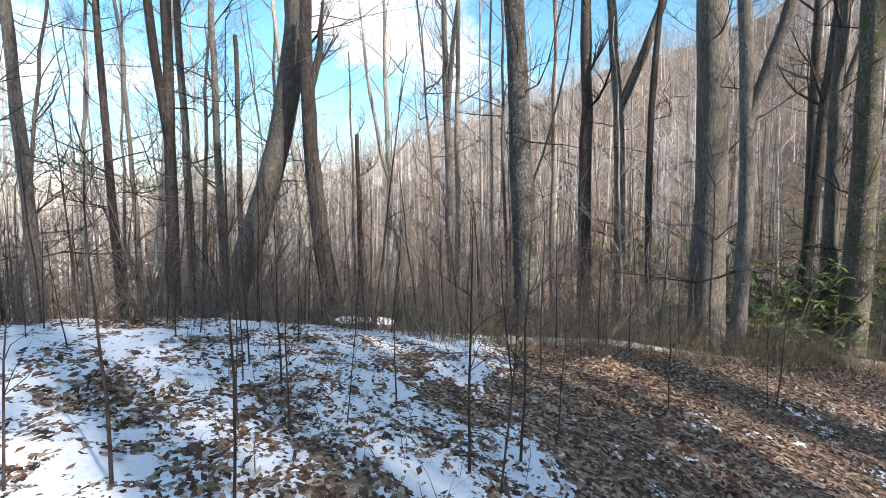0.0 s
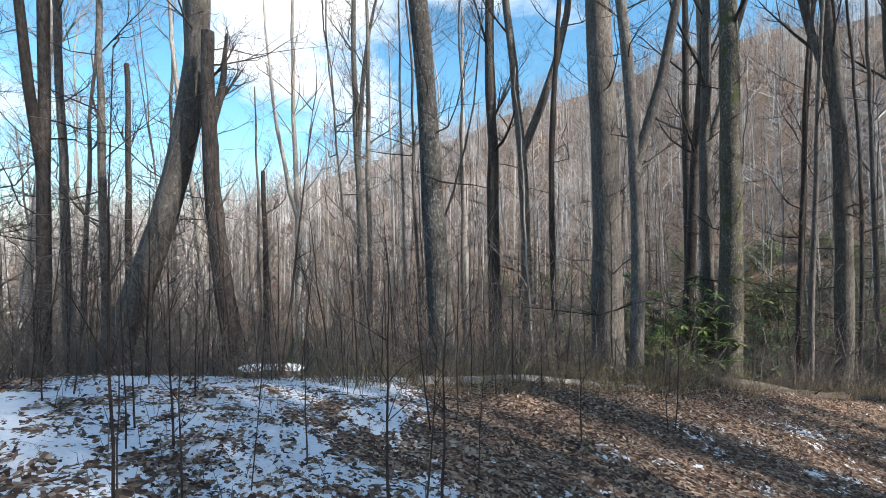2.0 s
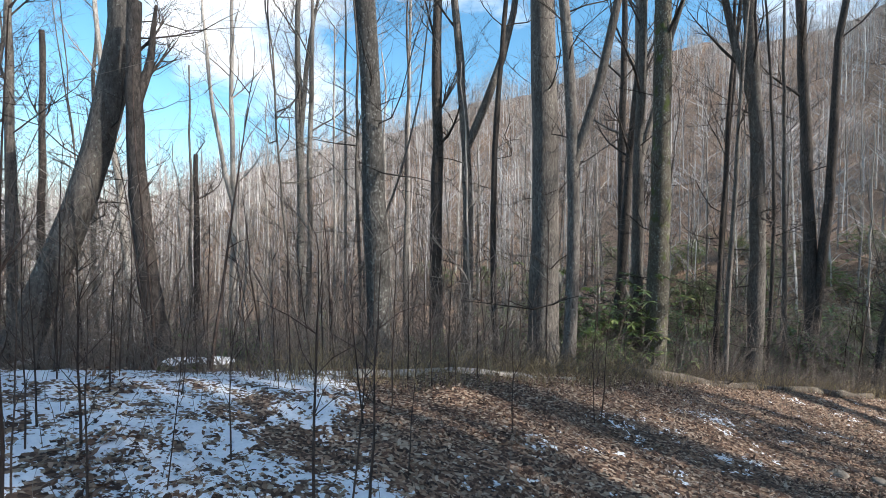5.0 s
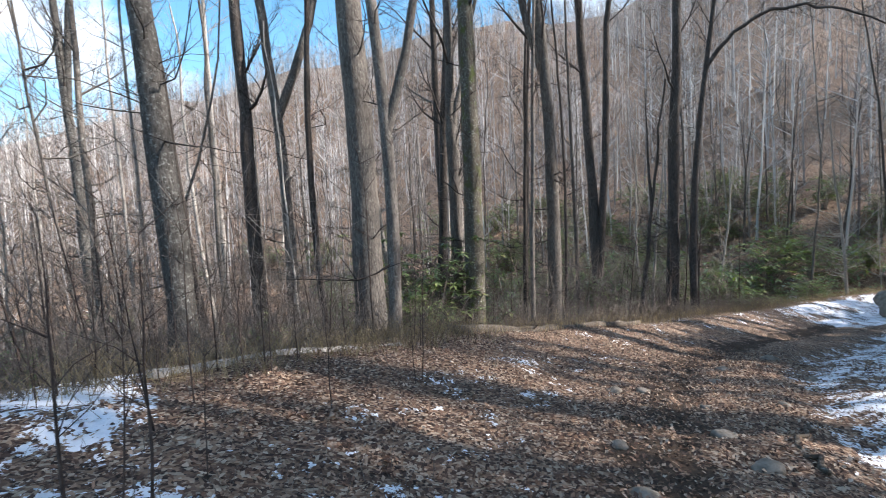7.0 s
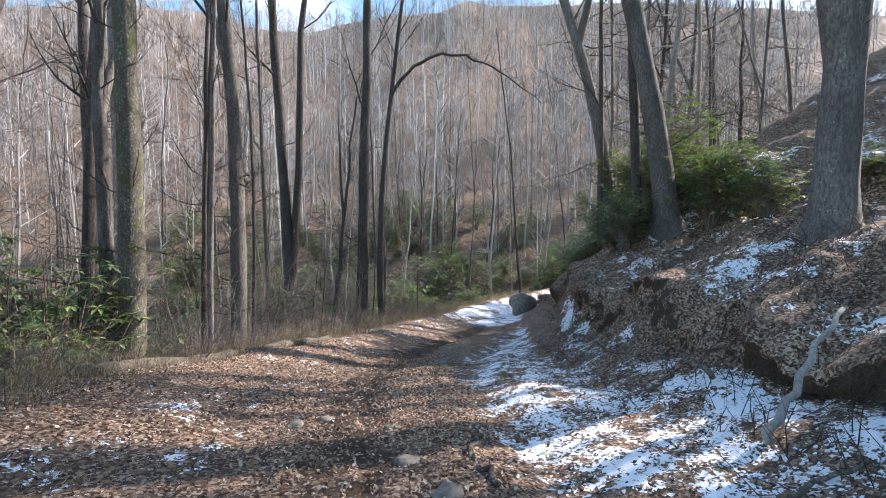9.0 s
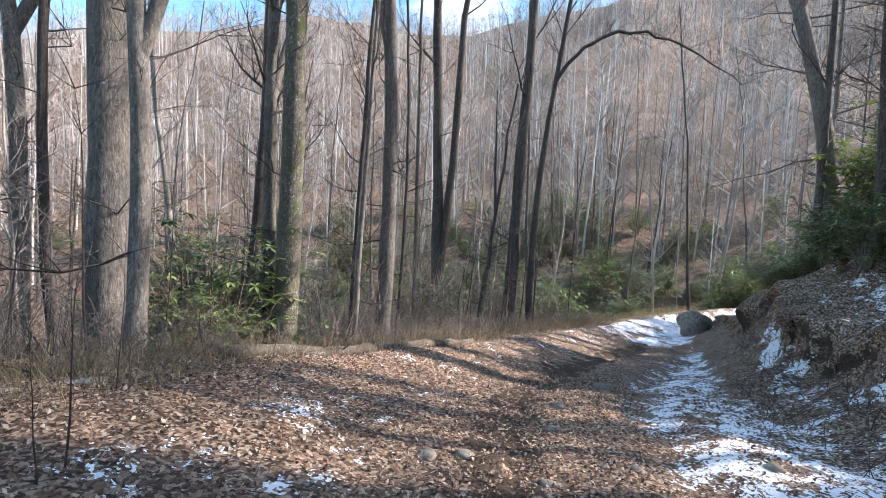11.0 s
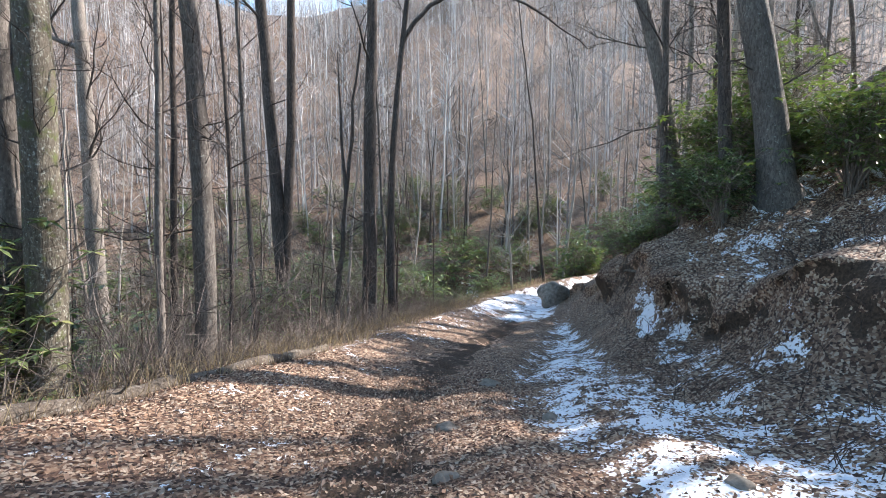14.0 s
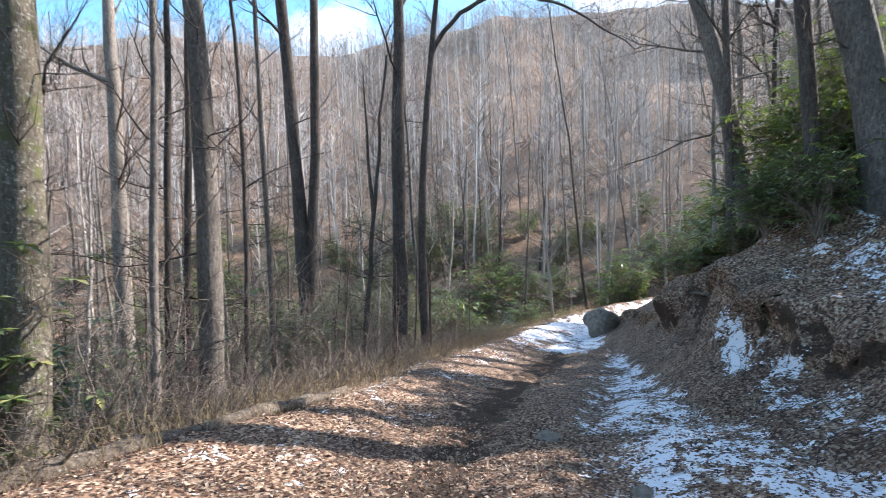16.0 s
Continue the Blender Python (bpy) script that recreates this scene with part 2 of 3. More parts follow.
def land(x, y):
    x, y = np.asarray(x, float), np.asarray(y, float)
    u, q = track(x, y)
    base = np.interp(u, (-60, 0, 8, 13, 16, 22, 30, 60), (5, 0, -1.15, -2.0, -2.5, -3.35, -4.3, -4.2))
    edge = np.interp(u, (0, 4, 7.3, 9.7, 11, 14, 20), (6.0, 5.2, 4.3, 3.7, 3.3, 2.4, 2.6))
    crown = np.interp(q / edge, (0, 0.25, 0.8, 1.0), (0.0, 0.1, 0.52, 0.5))
    d = np.maximum(q - edge, 0)
    left = crown - 6.8 * (1 - np.exp(-(d / 15.5) ** 1.5)) - 0.02 * d
    foot = bank_foot(u)
    e = np.maximum(-q - foot + 1.1 * fbm(u * 0.55, u * 0 + 2.5, 71, 3) * np.clip((-q - foot) / 1.2, 0, 1), 0)
    lip = np.clip(0.5 + 1.1 * vnoise(u * 0.6 + 3.0, u * 0.0 + 0.5, 5), 0.08, 1.05) * np.interp(u, (20, 25), (1, 0.1))
    rise = np.interp(e, (0, 1.55, 1.9, 4.6, 16, 60, 400), (0, 0.62, 0.8, 2.2, 6.0, 19, 95)) + lip * np.interp(e, (1.25, 2.0, 6), (0, 1, 0.55))
    rut = -0.14 * np.exp(-((q + 1.9) / 0.5) ** 2) - 0.06 * np.exp(-((q - 0.2) / 0.35) ** 2)
    rise = rise * np.interp(u, (4, 9, 15, 20, 24, 30), (0.9, 1.05, 1.4, 2.0, 1.3, 1.1))
    right = rise + rut * np.clip(u / 2, 0, 1)
    near = base + np.where(q > 0, left, 0) + np.where(q <= 0, right, rut * 0)
    r = np.hypot(x, y)
    az = np.degrees(np.arctan2(-x, y))
    ridge = np.interp(az, RIDGE_AZ, RIDGE_H) + 3 * fbm(az / 9.0, az * 0, 3)
    t = np.clip((r - 38) / 262, 0, 1)
    far = -9 + (ridge + 9) * t ** 1.05 - 0.25 * np.maximum(r - 300, 0)
    far = np.maximum(far, -14 + 8 * fbm(x / 90, y / 90, 2))
    far = far + np.clip((r - 40) / 60, 0, 1) * 7 * fbm(x / 38, y / 38, 8, 3)
    out = np.where(r > 30, np.maximum(near, far), near)
    rough = 0.1 * fbm(x * 0.9, y * 0.9, 1, 4) + 0.035 * fbm(x * 5, y * 5, 4, 2)
    bankrough = (0.32 * fbm(x * 0.9, y * 0.9, 6, 4) + 0.16 * fbm(x * 3.1, y * 3.1, 26, 3)) * np.clip(e - 0.9, 0, 1) * np.clip(1.4 - e / 20, 0.3, 1)
    return out + rough + bankrough


def snow_cover(x, y):
    u, q = track(x, y)
    r = np.hypot(x, y)
    mound = 0.525 * np.clip((1.35 - x + 0.5 * vnoise(y * 0.9, x * 0.3, 12)) / 0.8, 0, 1) * np.clip((q + 1.2) / 1.5, 0, 1) * np.clip((7.4 - q) / 0.8, 0, 1)
    patch = -0.13 * np.exp(-((x - 0.35) ** 2 / 0.5 + (y - 4.0) ** 2 / 0.3)) - 0.08 * np.exp(-((x + 1.3) ** 2 / 0.4 + (y - 3.4) ** 2 / 0.5)) + 0.07 * fbm(x / 0.8, y / 0.8, 77, 2)
    rut = 0.5 * np.exp(-((q + 2.9) / 1.95) ** 4) * np.clip((u - 0.2) / 1.5, 0, 1) * np.clip((30 - u) / 4, 0, 1)
    face = -q - bank_foot(u)
    rut = rut * np.maximum(np.clip((0.8 - face) / 0.8, 0, 1), np.clip((16 - u) / 4, 0, 1))
    near_path = 0.38 * np.exp(-((q + 0.3) / 1.1) ** 4) * np.clip((4.2 - u) / 1.5, 0, 1)
    road = (0.53 + 0.12 * fbm(x / 1.6, y / 1.6, 37, 3)) * np.clip((u - 21.5) / 2.0, 0, 1) * np.clip((41 - u) / 3, 0, 1) * np.clip((2.2 - np.abs(q - 0.5)) / 0.6, 0, 1)
    bank = (0.395 + 0.075 * (face < 1.5) + 0.2 * fbm(x / 1.1, y / 1.1, 33, 3)) * (1 - 0.5 * np.exp(-((face - 1.8) / 0.4) ** 2)) * np.clip((-q - 3.3) / 1.0, 0, 1) * np.clip((45 - r) / 8, 0, 1) * np.interp(u, (16, 21), (1, 0.6))
    wild = (0.27 + 0.4 * fbm(x / 7, y / 7, 21, 3)) * np.clip((q - 5.5) / 2, 0, 1) * np.clip((56 - r) / 12, 0, 1)
    rest = 0.38 * np.clip(np.exp(-((q - 2) / 2.5) ** 2), 0, 1)
    return np.maximum.reduce([mound + patch, rut, near_path, road, bank, wild, rest])


def dirt_cover(x, y):
    u, q = track(x, y)
    e = -q - bank_foot(u)
    return np.maximum(0.6 * np.exp(-((q - 0.1) / 0.85) ** 2), (0.5 + 0.4 * fbm(x * 0.7, y * 0.7, 91, 2)) * np.exp(-((e - 1.7) / 0.45) ** 2))


def axis_steps(lo, hi, step, far):
    mid = np.arange(lo, hi + step, step)
    out, s = [], step
    while sum(out) < far:
        s *= 1.07
        out.append(s)
    grow = np.cumsum(out)
    return np.concatenate([(lo - grow)[::-1], mid, mid[-1] + grow])


def build_ground():
    xs, ys = axis_steps(-7, 20, 0.11, 1500), axis_steps(-6, 13, 0.11, 1500)
    gx, gy = np.meshgrid(xs, ys)
    gz = land(gx, gy)
    u, q = track(gx, gy)
    e = -q - bank_foot(u)
    lean_out = np.clip(0.42 + 1.0 * fbm(gx * 0.8, gy * 0.8, 17, 3), 0, 0.95) * np.exp(-((e - 2.0) / 0.32) ** 2) * (u > 1) * (u < 30)
    ragged = 0.3 * np.exp(-((e - 1.8) / 0.6) ** 2) * (u > 1) * (u < 30)
    px = gx + DV[0] * lean_out + ragged * fbm(gx * 3, gy * 3, 51, 3)
    py = gy + DV[1] * lean_out + ragged * fbm(gx * 3, gy * 3, 57, 3)
    nx, ny = len(xs), len(ys)
    me = bpy.data.meshes.new("ground")
    i = np.arange(nx * ny).reshape(ny, nx)
    quads = np.stack([i[:-1, :-1], i[:-1, 1:], i[1:, 1:], i[1:, :-1]], -1).reshape(-1, 4)
    me.vertices.add(nx * ny)
    me.vertices.foreach_set("co", np.stack([px, py, gz], -1).ravel().astype(np.float32))
    me.loops.add(quads.size)
    me.loops.foreach_set("vertex_index", quads.ravel().astype(np.int32))
    me.polygons.add(len(quads))
    me.polygons.foreach_set("loop_start", np.arange(0, quads.size, 4, dtype=np.int32))
    me.polygons.foreach_set("use_smooth", np.ones(len(quads), bool))
    me.update()
    for name, field in (("snow", snow_cover), ("dirt", dirt_cover)):
        at = me.attributes.new(name, "FLOAT", "POINT")
        at.data.foreach_set("value", field(gx, gy).ravel().astype(np.float32))
    me.materials.append(GROUND)
    return tagged(new("ground", me), "forest floor of brown leaf litter with patches of old snow", "ground", kind="structure")


ground = build_ground()


def height(x, y):
    return float(land(x, y))


# ---- mesh helpers ----
class Shape:
    """Gathers vertices and faces for one mesh."""

    def __init__(self):
        self.v, self.f = [], []

    def tube(self, pts, radii, sides=6, cap=False, lump=0.0, rng=None):
        base = len(self.v)
        up = Vector((0.3, 0.9, 0.1)).normalized()
        for k, p in enumerate(pts):
            a = pts[max(k - 1, 0)]
            b = pts[min(k + 1, len(pts) - 1)]
            t = (b - a).normalized()
            s = t.cross(up)
            if s.length < 1e-3:
                s = t.cross(Vector((1, 0, 0)))
            s.normalize()
            w = t.cross(s)
            for j in range(sides):
                ang = 2 * math.pi * j / sides
                r = radii[k] * (1 + (lump * (rng.random() - 0.5) if lump else 0))
                self.v.append(tuple(p + s * (math.cos(ang) * r) + w * (math.sin(ang) * r)))
        for k in range(len(pts) - 1):
            for j in range(sides):
                j2 = (j + 1) % sides
                self.f.append((base + k * sides + j, base + k * sides + j2, base + (k + 1) * sides + j2, base + (k + 1) * sides + j))
        if cap:
            self.f.append(tuple(base + j for j in range(sides))[::-1])
            self.f.append(tuple(base + (len(pts) - 1) * sides + j for j in range(sides)))

    def leaf(self, p, along, side, length, width, fold=0.15):
        """A pointed blade of four triangles, folded along its midrib."""
        base = len(self.v)
        nrm = along.cross(side).normalized()
        self.v += [tuple(p), tuple(p + along * length * 0.5 + side * width * 0.5 + nrm * fold * width), tuple(p + along * length), tuple(p + along * length * 0.5 - side * width * 0.5 + nrm * fold * width), tuple(p + along * length * 0.5)]
        self.f += [(base, base + 1, base + 4), (base + 1, base + 2, base + 4), (base + 2, base + 3, base + 4), (base + 3, base, base + 4)]

    def mesh(self, name, mat, smooth=True):
        me = bpy.data.meshes.new(name)
        me.from_pydata(self.v, [], self.f)
        if smooth:
            me.polygons.foreach_set("use_smooth", [True] * len(me.polygons))
        me.materials.append(mat)
        return me


def part(name, shape, mat, parent, label="", smooth=True):
    ob = new(name, shape.mesh(name, mat, smooth))
    ob.parent = parent
    return tagged(ob, label) if label else ob


def rand_dir(rng, flat=1.0):
    a = rng.random() * 2 * math.pi
    return Vector((math.cos(a), math.sin(a), 0)) * flat


def bough(shape, rng, start, direction, length, radius, depth, sides, bend=0.25, droop=0.0):
    """A limb that wanders upward and splits into finer ones."""
    steps = 5 if depth > 0 else 3
    pts, radii, d = [start], [radius], direction.normalized()
    for k in range(steps):
        d = (d + Vector((rng.gauss(0, bend), rng.gauss(0, bend), rng.gauss(0.1 - droop, bend * 0.7)))).normalized()
        pts.append(pts[-1] + d * (length / steps))
        radii.append(radius * (1 - 0.82 * (k + 1) / steps))
    shape.tube(pts, radii, sides)
    if depth > 0:
        for k in range(1, steps + 1):
            for _ in range(rng.choice((1, 2, 2))):
                side = (d + Vector((rng.gauss(0, 0.8), rng.gauss(0, 0.8), rng.gauss(0.25, 0.5)))).normalized()
                bough(shape, rng, pts[k], side, length * rng.uniform(0.32, 0.55), max(radii[k] * 0.6, 0.004), depth - 1, 3, bend * 1.2, droop)


def trunk_path(rng, base, lean, tall, wobble, steps=12, bow=(0.0, 0.0)):
    pts, off = [], Vector((0, 0, 0))
    for k in range(steps + 1):
        h = tall * k / steps
        off += Vector((rng.gauss(0, wobble), rng.gauss(0, wobble), 0)) * (tall / steps) * (0.4 + k / steps)
        low = min(h, 9.0)                     # curved below, straight on above
        curve = low * low + 2 * low * (h - low)
        pts.append(Vector((base[0] + lean[0] * h + bow[0] * curve + off.x, base[1] + lean[1] * h + bow[1] * curve + off.y, base[2] + h)))
    return pts


def trunk_radii(r, steps, top=0.3):
    return [r * (1.0 - (1 - top) * (k / steps) ** 0.85) * (1.35 if k == 0 else 1.0) for k in range(steps + 1)]


def make_tree(rng, base, lean, tall, r, bark, label, limbs=16, crown_from=0.45, wobble=0.02, fork=None, depth=2, sides=10, bow=(0, 0), low_stubs=0, top=0.3, crown_mat=None, group="", low_reach=2.2, rings=22):
    """A bare tree: flared trunk, crown of limbs and twigs, perhaps a second stem from a fork."""
    tree = tagged(new("tree"), label, "tree", group)
    tree.location = base
    pts = trunk_path(rng, (0.0, 0.0, 0.0), lean, tall, wobble, rings, bow)
    radii = [v * rng.uniform(0.95, 1.06) for v in trunk_radii(r, rings, top)]
    body = Shape()
    flare = [Vector((0, 0, -0.6)), Vector((0, 0, 0.02)), Vector((lean[0] * 0.3, lean[1] * 0.3, 0.3))]
    body.tube(flare + pts[1:], [r * 1.75, r * 1.5, r * 1.14] + radii[1:], sides, lump=0.13, rng=rng)
    part("trunk", body, bark, tree)
    if fork:
        at, spread, fr = fork
        k = max(1, int(at / tall * rings))
        d = Vector((spread[0], spread[1], 1.0)).normalized()
        stem = Shape()
        sp, sr = [pts[k]], [radii[k] * 0.9]
        for j in range(8):
            d = (d + Vector((-spread[0] * 0.09, -spread[1] * 0.09, 0.1)) + Vector((rng.gauss(0, 0.06), rng.gauss(0, 0.06), 0))).normalized()
            sp.append(sp[-1] + d * (tall - at) / 8)
            sr.append(r * fr * (1 - 0.75 * (j + 1) / 8))
        stem.tube(sp, sr, 8, lump=0.06, rng=rng)
        part("stem", stem, bark, tree)
        pts, radii = pts + sp[4:], radii + sr[4:]
    crown = Shape()
    first = max(1, int(crown_from * rings))
    for i in range(limbs):
        k = rng.randrange(first, len(pts))
        d = rand_dir(rng) + Vector((0, 0, rng.uniform(0.45, 1.5)))
        bough(crown, rng, pts[k], d, tall * rng.uniform(0.1, 0.2), max(min(radii[k] * rng.uniform(0.22, 0.42), 0.06), 0.01), depth, 4, 0.16)
    for i in range(low_stubs):
        k = rng.randrange(2, max(3, first))
        a, b = pts[k], pts[k + 1]
        reach = rng.uniform(0.25, 1.0) * low_reach
        bough(crown, rng, a.lerp(b, rng.random()), rand_dir(rng) + Vector((0, 0, rng.uniform(-0.3, 0.7))), reach, max(0.006, reach * rng.uniform(0.006, 0.011)), 1, 3, 0.3)
    part("crown", crown, crown_mat or bark, tree)
    return tree


# ---- the trees beside the track ----
def stand(x, y, sink=0.05):
    return (x, y, height(x, y) - sink)


rng = random.Random(7)
GREY = "tall bare hardwood with grey-brown furrowed bark"
TREES = [
    # x, y, lean, height, radius, bark, label, fork, curve
    (5.6, 10.48, (0.015, -0.008), 26, 0.36, BARK_GREY, "thick bare hardwood with smooth grey-brown bark", None, (-0.0025, 0.0013)),
    (1.48, 8.99, (0.022, -0.003), 24, 0.225, BARK_LICHEN, "bare hardwood with dark bark flecked by pale lichen", None, (-0.0088, 0.0013)),
    (4.97, 17.35, (-0.006, 0.002), 24, 0.28, BARK_DARK, "tall dark-barked bare tree on the slope below the track", None, (0, 0)),
    (9.87, 11.95, (0.05, -0.03), 25, 0.33, BARK_MOSS, "bare hardwood with green moss and lichen on its bark", None, (-0.003, 0.002)),
    (21.32, 27.42, (0, 0), 30, 0.5, BARK_GREY, "big bare hardwood rising from the hollow", None, (0, 0)),
    (12.14, 10.74, (0.034, -0.036), 22, 0.225, BARK_GREY, "bare tree with kinked pale grey trunk", (8.6, (-0.22, 0.2), 0.5), (-0.0045, 0.0048)),
    (18.81, 14.07, (0.008, -0.01), 26, 0.26, BARK_DARK, "dark bare tree with twin stems in the hollow", (3.2, (0.02, -0.035), 0.75), (-0.002, 0.0025)),
    (19.88, 11.14, (0.01, -0.018), 23, 0.27, BARK_DARK, "dark bare tree at the edge of the track", None, (0, 0)),
    (5.62, 16.1, (0.046, -0.013), 22, 0.22, BARK_GREY, "bare tree that forks into two grey stems", (9.0, (0.48, -0.16), 0.7), (-0.0058, 0.0018)),
    (5.6, 12.93, (-0.1, 0.04), 19, 0.11, BARK_DARK, "slender dark bare tree below the track", None, (0.0095, -0.004)),
    (5.4, 9.07, (0.07, -0.042), 19, 0.145, BARK_GREY, "bare tree with forked grey stems beside the thick hardwood", (4.9, (0.3, -0.17), 0.7), (-0.0106, 0.0064)),
    (10.9, 15.0, (-0.007, 0.008), 22, 0.2, BARK_DARK, "tall dark bare tree on the slope below the track", None, (0.004, -0.003)),
    (10.15, 12.93, (-0.015, 0.01), 23, 0.2, BARK_GREY, "bare tree with a broken side limb below the track", (8.2, (0.25, -0.2), 0.4), (0.001, -0.001)),
    (13.16, 17.78, (0.0, 0.01), 24, 0.22, BARK_DARK, "tall dark bare tree on the slope below the track", None, (0, 0)),
    (22.2, 1.1, (0.01, 0.045), 18, 0.29, BARK_GREY, "leaning bare tree forked high on the bank", (8.3, (-0.06, -0.3), 0.6), (-0.001, 0.016)),
    (17.62, -0.61, (0.023, 0.115), 20, 0.36, BARK_GREY, "leaning grey hardwood on top of the bank", None, (0.0005, 0.009)),
    (18.83, 0.25, (0.008, 0.05), 18, 0.18, BARK_DARK, "slender dark bare tree on top of the bank", None, (0, 0)),
    (21.6, 1.5, (0.0, 0.02), 14, 0.14, BARK_DARK, "slender dark bare tree beside the leaning one", None, (0, 0)),
    (12.3, -2.95, (0.03, -0.03), 21, 0.37, BARK_GREY, "thick forked hardwood rooted on the bank", (3.4, (-0.25, 0.2), 0.8), (0, 0)),
    (-4.1, 8.78, (0.418, 0.161), 20, 0.245, BARK_GREY, "leaning bare hardwood with brown-grey bark", (5.5, (-0.2, 0.05), 0.42), (-0.0283, -0.0121)),
    (-1.87, 8.82, (-0.2, -0.048), 5.9, 0.18, BARK_DARK, "leaning dark snag with a broken forked top", (4.3, (0.32, 0.1), 0.5), (0.021, 0.0048)),
    (0.51, 24.06, (-0.03, 0.0), 23, 0.26, BARK_LICHEN, "slender bare tree with patchy pale bark", (13.0, (0.12, 0.0), 0.6), (0.001, 0.0)),
    (10.91, 10.44, (0.02, -0.016), 15, 0.075, BARK_GREY, "thin crooked young tree behind the fallen log", None, (0.001, -0.001)),
    (12.64, 12.47, (0.012, -0.01), 16, 0.09, BARK_DARK, "thin dark young tree below the track", None, (0.0012, -0.001)),
    (-5.4, 9.8, (0.02, 0.0), 17, 0.13, BARK_DARK, "bare tree with twin dark stems", (4.5, (-0.12, 0.0), 0.7), (-0.001, 0)),
    (-7.1, 10.9, (-0.03, 0.0), 18, 0.1, BARK_DARK, "slender crooked bare tree", None, (0, 0)),
    (-6.3, 12.5, (-0.03, 0.0), 18, 0.12, BARK_GREY, GREY, None, (0, 0)),
    (-4.9, 11.0, (0.0, 0.0), 17, 0.09, BARK_GREY, "slender bare tree with broken side stubs", None, (0, 0)),
    (-7.6, 9.3, (-0.05, 0.0), 16, 0.13, BARK_GREY, GREY, None, (0, 0)),
    (-2.4, 21.9, (0.0, 0.0), 19, 0.16, BARK_PALE, "pale bare tree with spreading crooked limbs", (9.0, (-0.3, 0.0), 0.7), (0, 0)),
    (-2.3, 13.6, (0.0, 0.0), 6.2, 0.1, BARK_DARK, "dark standing snag with a broken top", None, (0, 0)),
    (-5.9, 14.5, (0.0, 0.0), 9.5, 0.11, BARK_DARK, "dark standing snag with a broken top", None, (0, 0)),
    (2.0, 19.9, (-0.01, 0.0), 18, 0.09, BARK_PALE, "slim pale birch-like tree", None, (0, 0)),
    (1.35, 17.2, (0.0, 0.0), 13, 0.07, BARK_PALE, "slim pale birch-like tree", None, (0, 0)),
    (4.9, 21.8, (0.0, 0.0), 19, 0.15, BARK_PALE, "pale bare tree lit by the sun", None, (0, 0)),
    (14.4, 14.3, (0.03, -0.03), 19, 0.11, BARK_DARK, "slender dark bare tree below the track", None, (0, 0)),
    (16.2, 13.0, (-0.02, 0.0), 17, 0.09, BARK_GREY, "thin grey bare tree below the track", None, (0, 0)),
    (14.2, 12.1, (0.05, -0.05), 15, 0.07, BARK_DARK, "thin crooked dark tree below the track", None, (-0.004, 0.005)),
]
for x, y, lean, tall, r, bark, label, fork, bow in TREES:
    snag = tall < 10
    grown = make_tree(rng, stand(x, y), lean, tall, r, bark, label, limbs=2 if snag else 9, crown_from=0.8 if snag else 0.45, fork=fork, bow=bow, wobble=0.022, low_stubs=16, depth=2,
                      top=0.55 if snag else 0.36, sides=12, low_reach=1.1 if snag else 2.6, crown_mat=BARK_DARK if bark in (BARK_GREY, BARK_MOSS, BARK_LICHEN) else None)

    if r == 0.5:      # the big one in the hollow has a bare side limb
        side = Shape()
        bough(side, random.Random(4), Vector((0, 0, 17.6)), Vector((-0.8, 0.62, 0.25)), 4.2, 0.13, 1, 6, 0.1)
        part("side_limb", side, bark, grown)

# the stem with one long limb arching over the track
arch_tree = make_tree(rng, stand(20.24, 10.36), (-0.021, 0.047), 18, 0.16, BARK_DARK, "slender dark tree with a long arching limb", limbs=8, low_stubs=8, bow=(0.0041, -0.0088), wobble=0.008, crown_from=0.6)
arc, a0 = Shape(), Vector((0.2, -0.35, 9.6))
apts, arad = [], []
for k in range(21):
    s = k / 20
    apts.append(a0 + Vector((1.65 * s, -6.1 * s ** 1.15, 2.0 * math.sin(math.pi * s ** 0.85) - 0.2 * s)) + Vector((rng.gauss(0, 0.03), rng.gauss(0, 0.03), rng.gauss(0, 0.03))))
    arad.append(0.085 * (1 - 0.88 * s) + 0.006)
arc.tube(apts, arad, 6)
for k in range(6, 21):
    for _ in range(2):
        bough(arc, rng, apts[k], Vector((rng.gauss(0.2, 0.4), rng.gauss(-0.5, 0.4), rng.gauss(0.1, 0.5))), rng.uniform(0.6, 1.6), 0.012, 1, 3)
part("arching_limb", arc, BARK_DARK, arch_tree)

# ---- woods in the hollow and on the bank, each a copy of a few patterns ----
patterns = []
for i in range(14):
    bark = (BARK_PALE, BARK_GREY, BARK_DARK, BARK_DARK, BARK_GREY, BARK_PALE, BARK_GREY, BARK_DARK, BARK_GREY, BARK_PALE, BARK_DARK, BARK_LICHEN, BARK_GREY, BARK_DARK)[i]
    prng = random.Random(100 + i)
    tall = prng.uniform(10, 19)
    split = (tall * prng.uniform(0.25, 0.55), (prng.gauss(0, 0.25), prng.gauss(0, 0.25)), prng.uniform(0.5, 0.8)) if i % 3 == 1 else None
    patterns.append(make_tree(prng, (0, 0, -30 - i), (prng.gauss(0, 0.05), prng.gauss(0, 0.05)), tall, prng.uniform(0.045, 0.12), bark,
                              "slender bare forest tree with %s bark" % {BARK_PALE: "pale", BARK_GREY: "grey-brown", BARK_DARK: "dark", BARK_LICHEN: "lichened"}[bark], limbs=7, crown_from=0.5, wobble=0.05,
                              depth=2, sides=6, low_stubs=34, low_reach=2.8, fork=split, rings=16, group="woods below the track"))
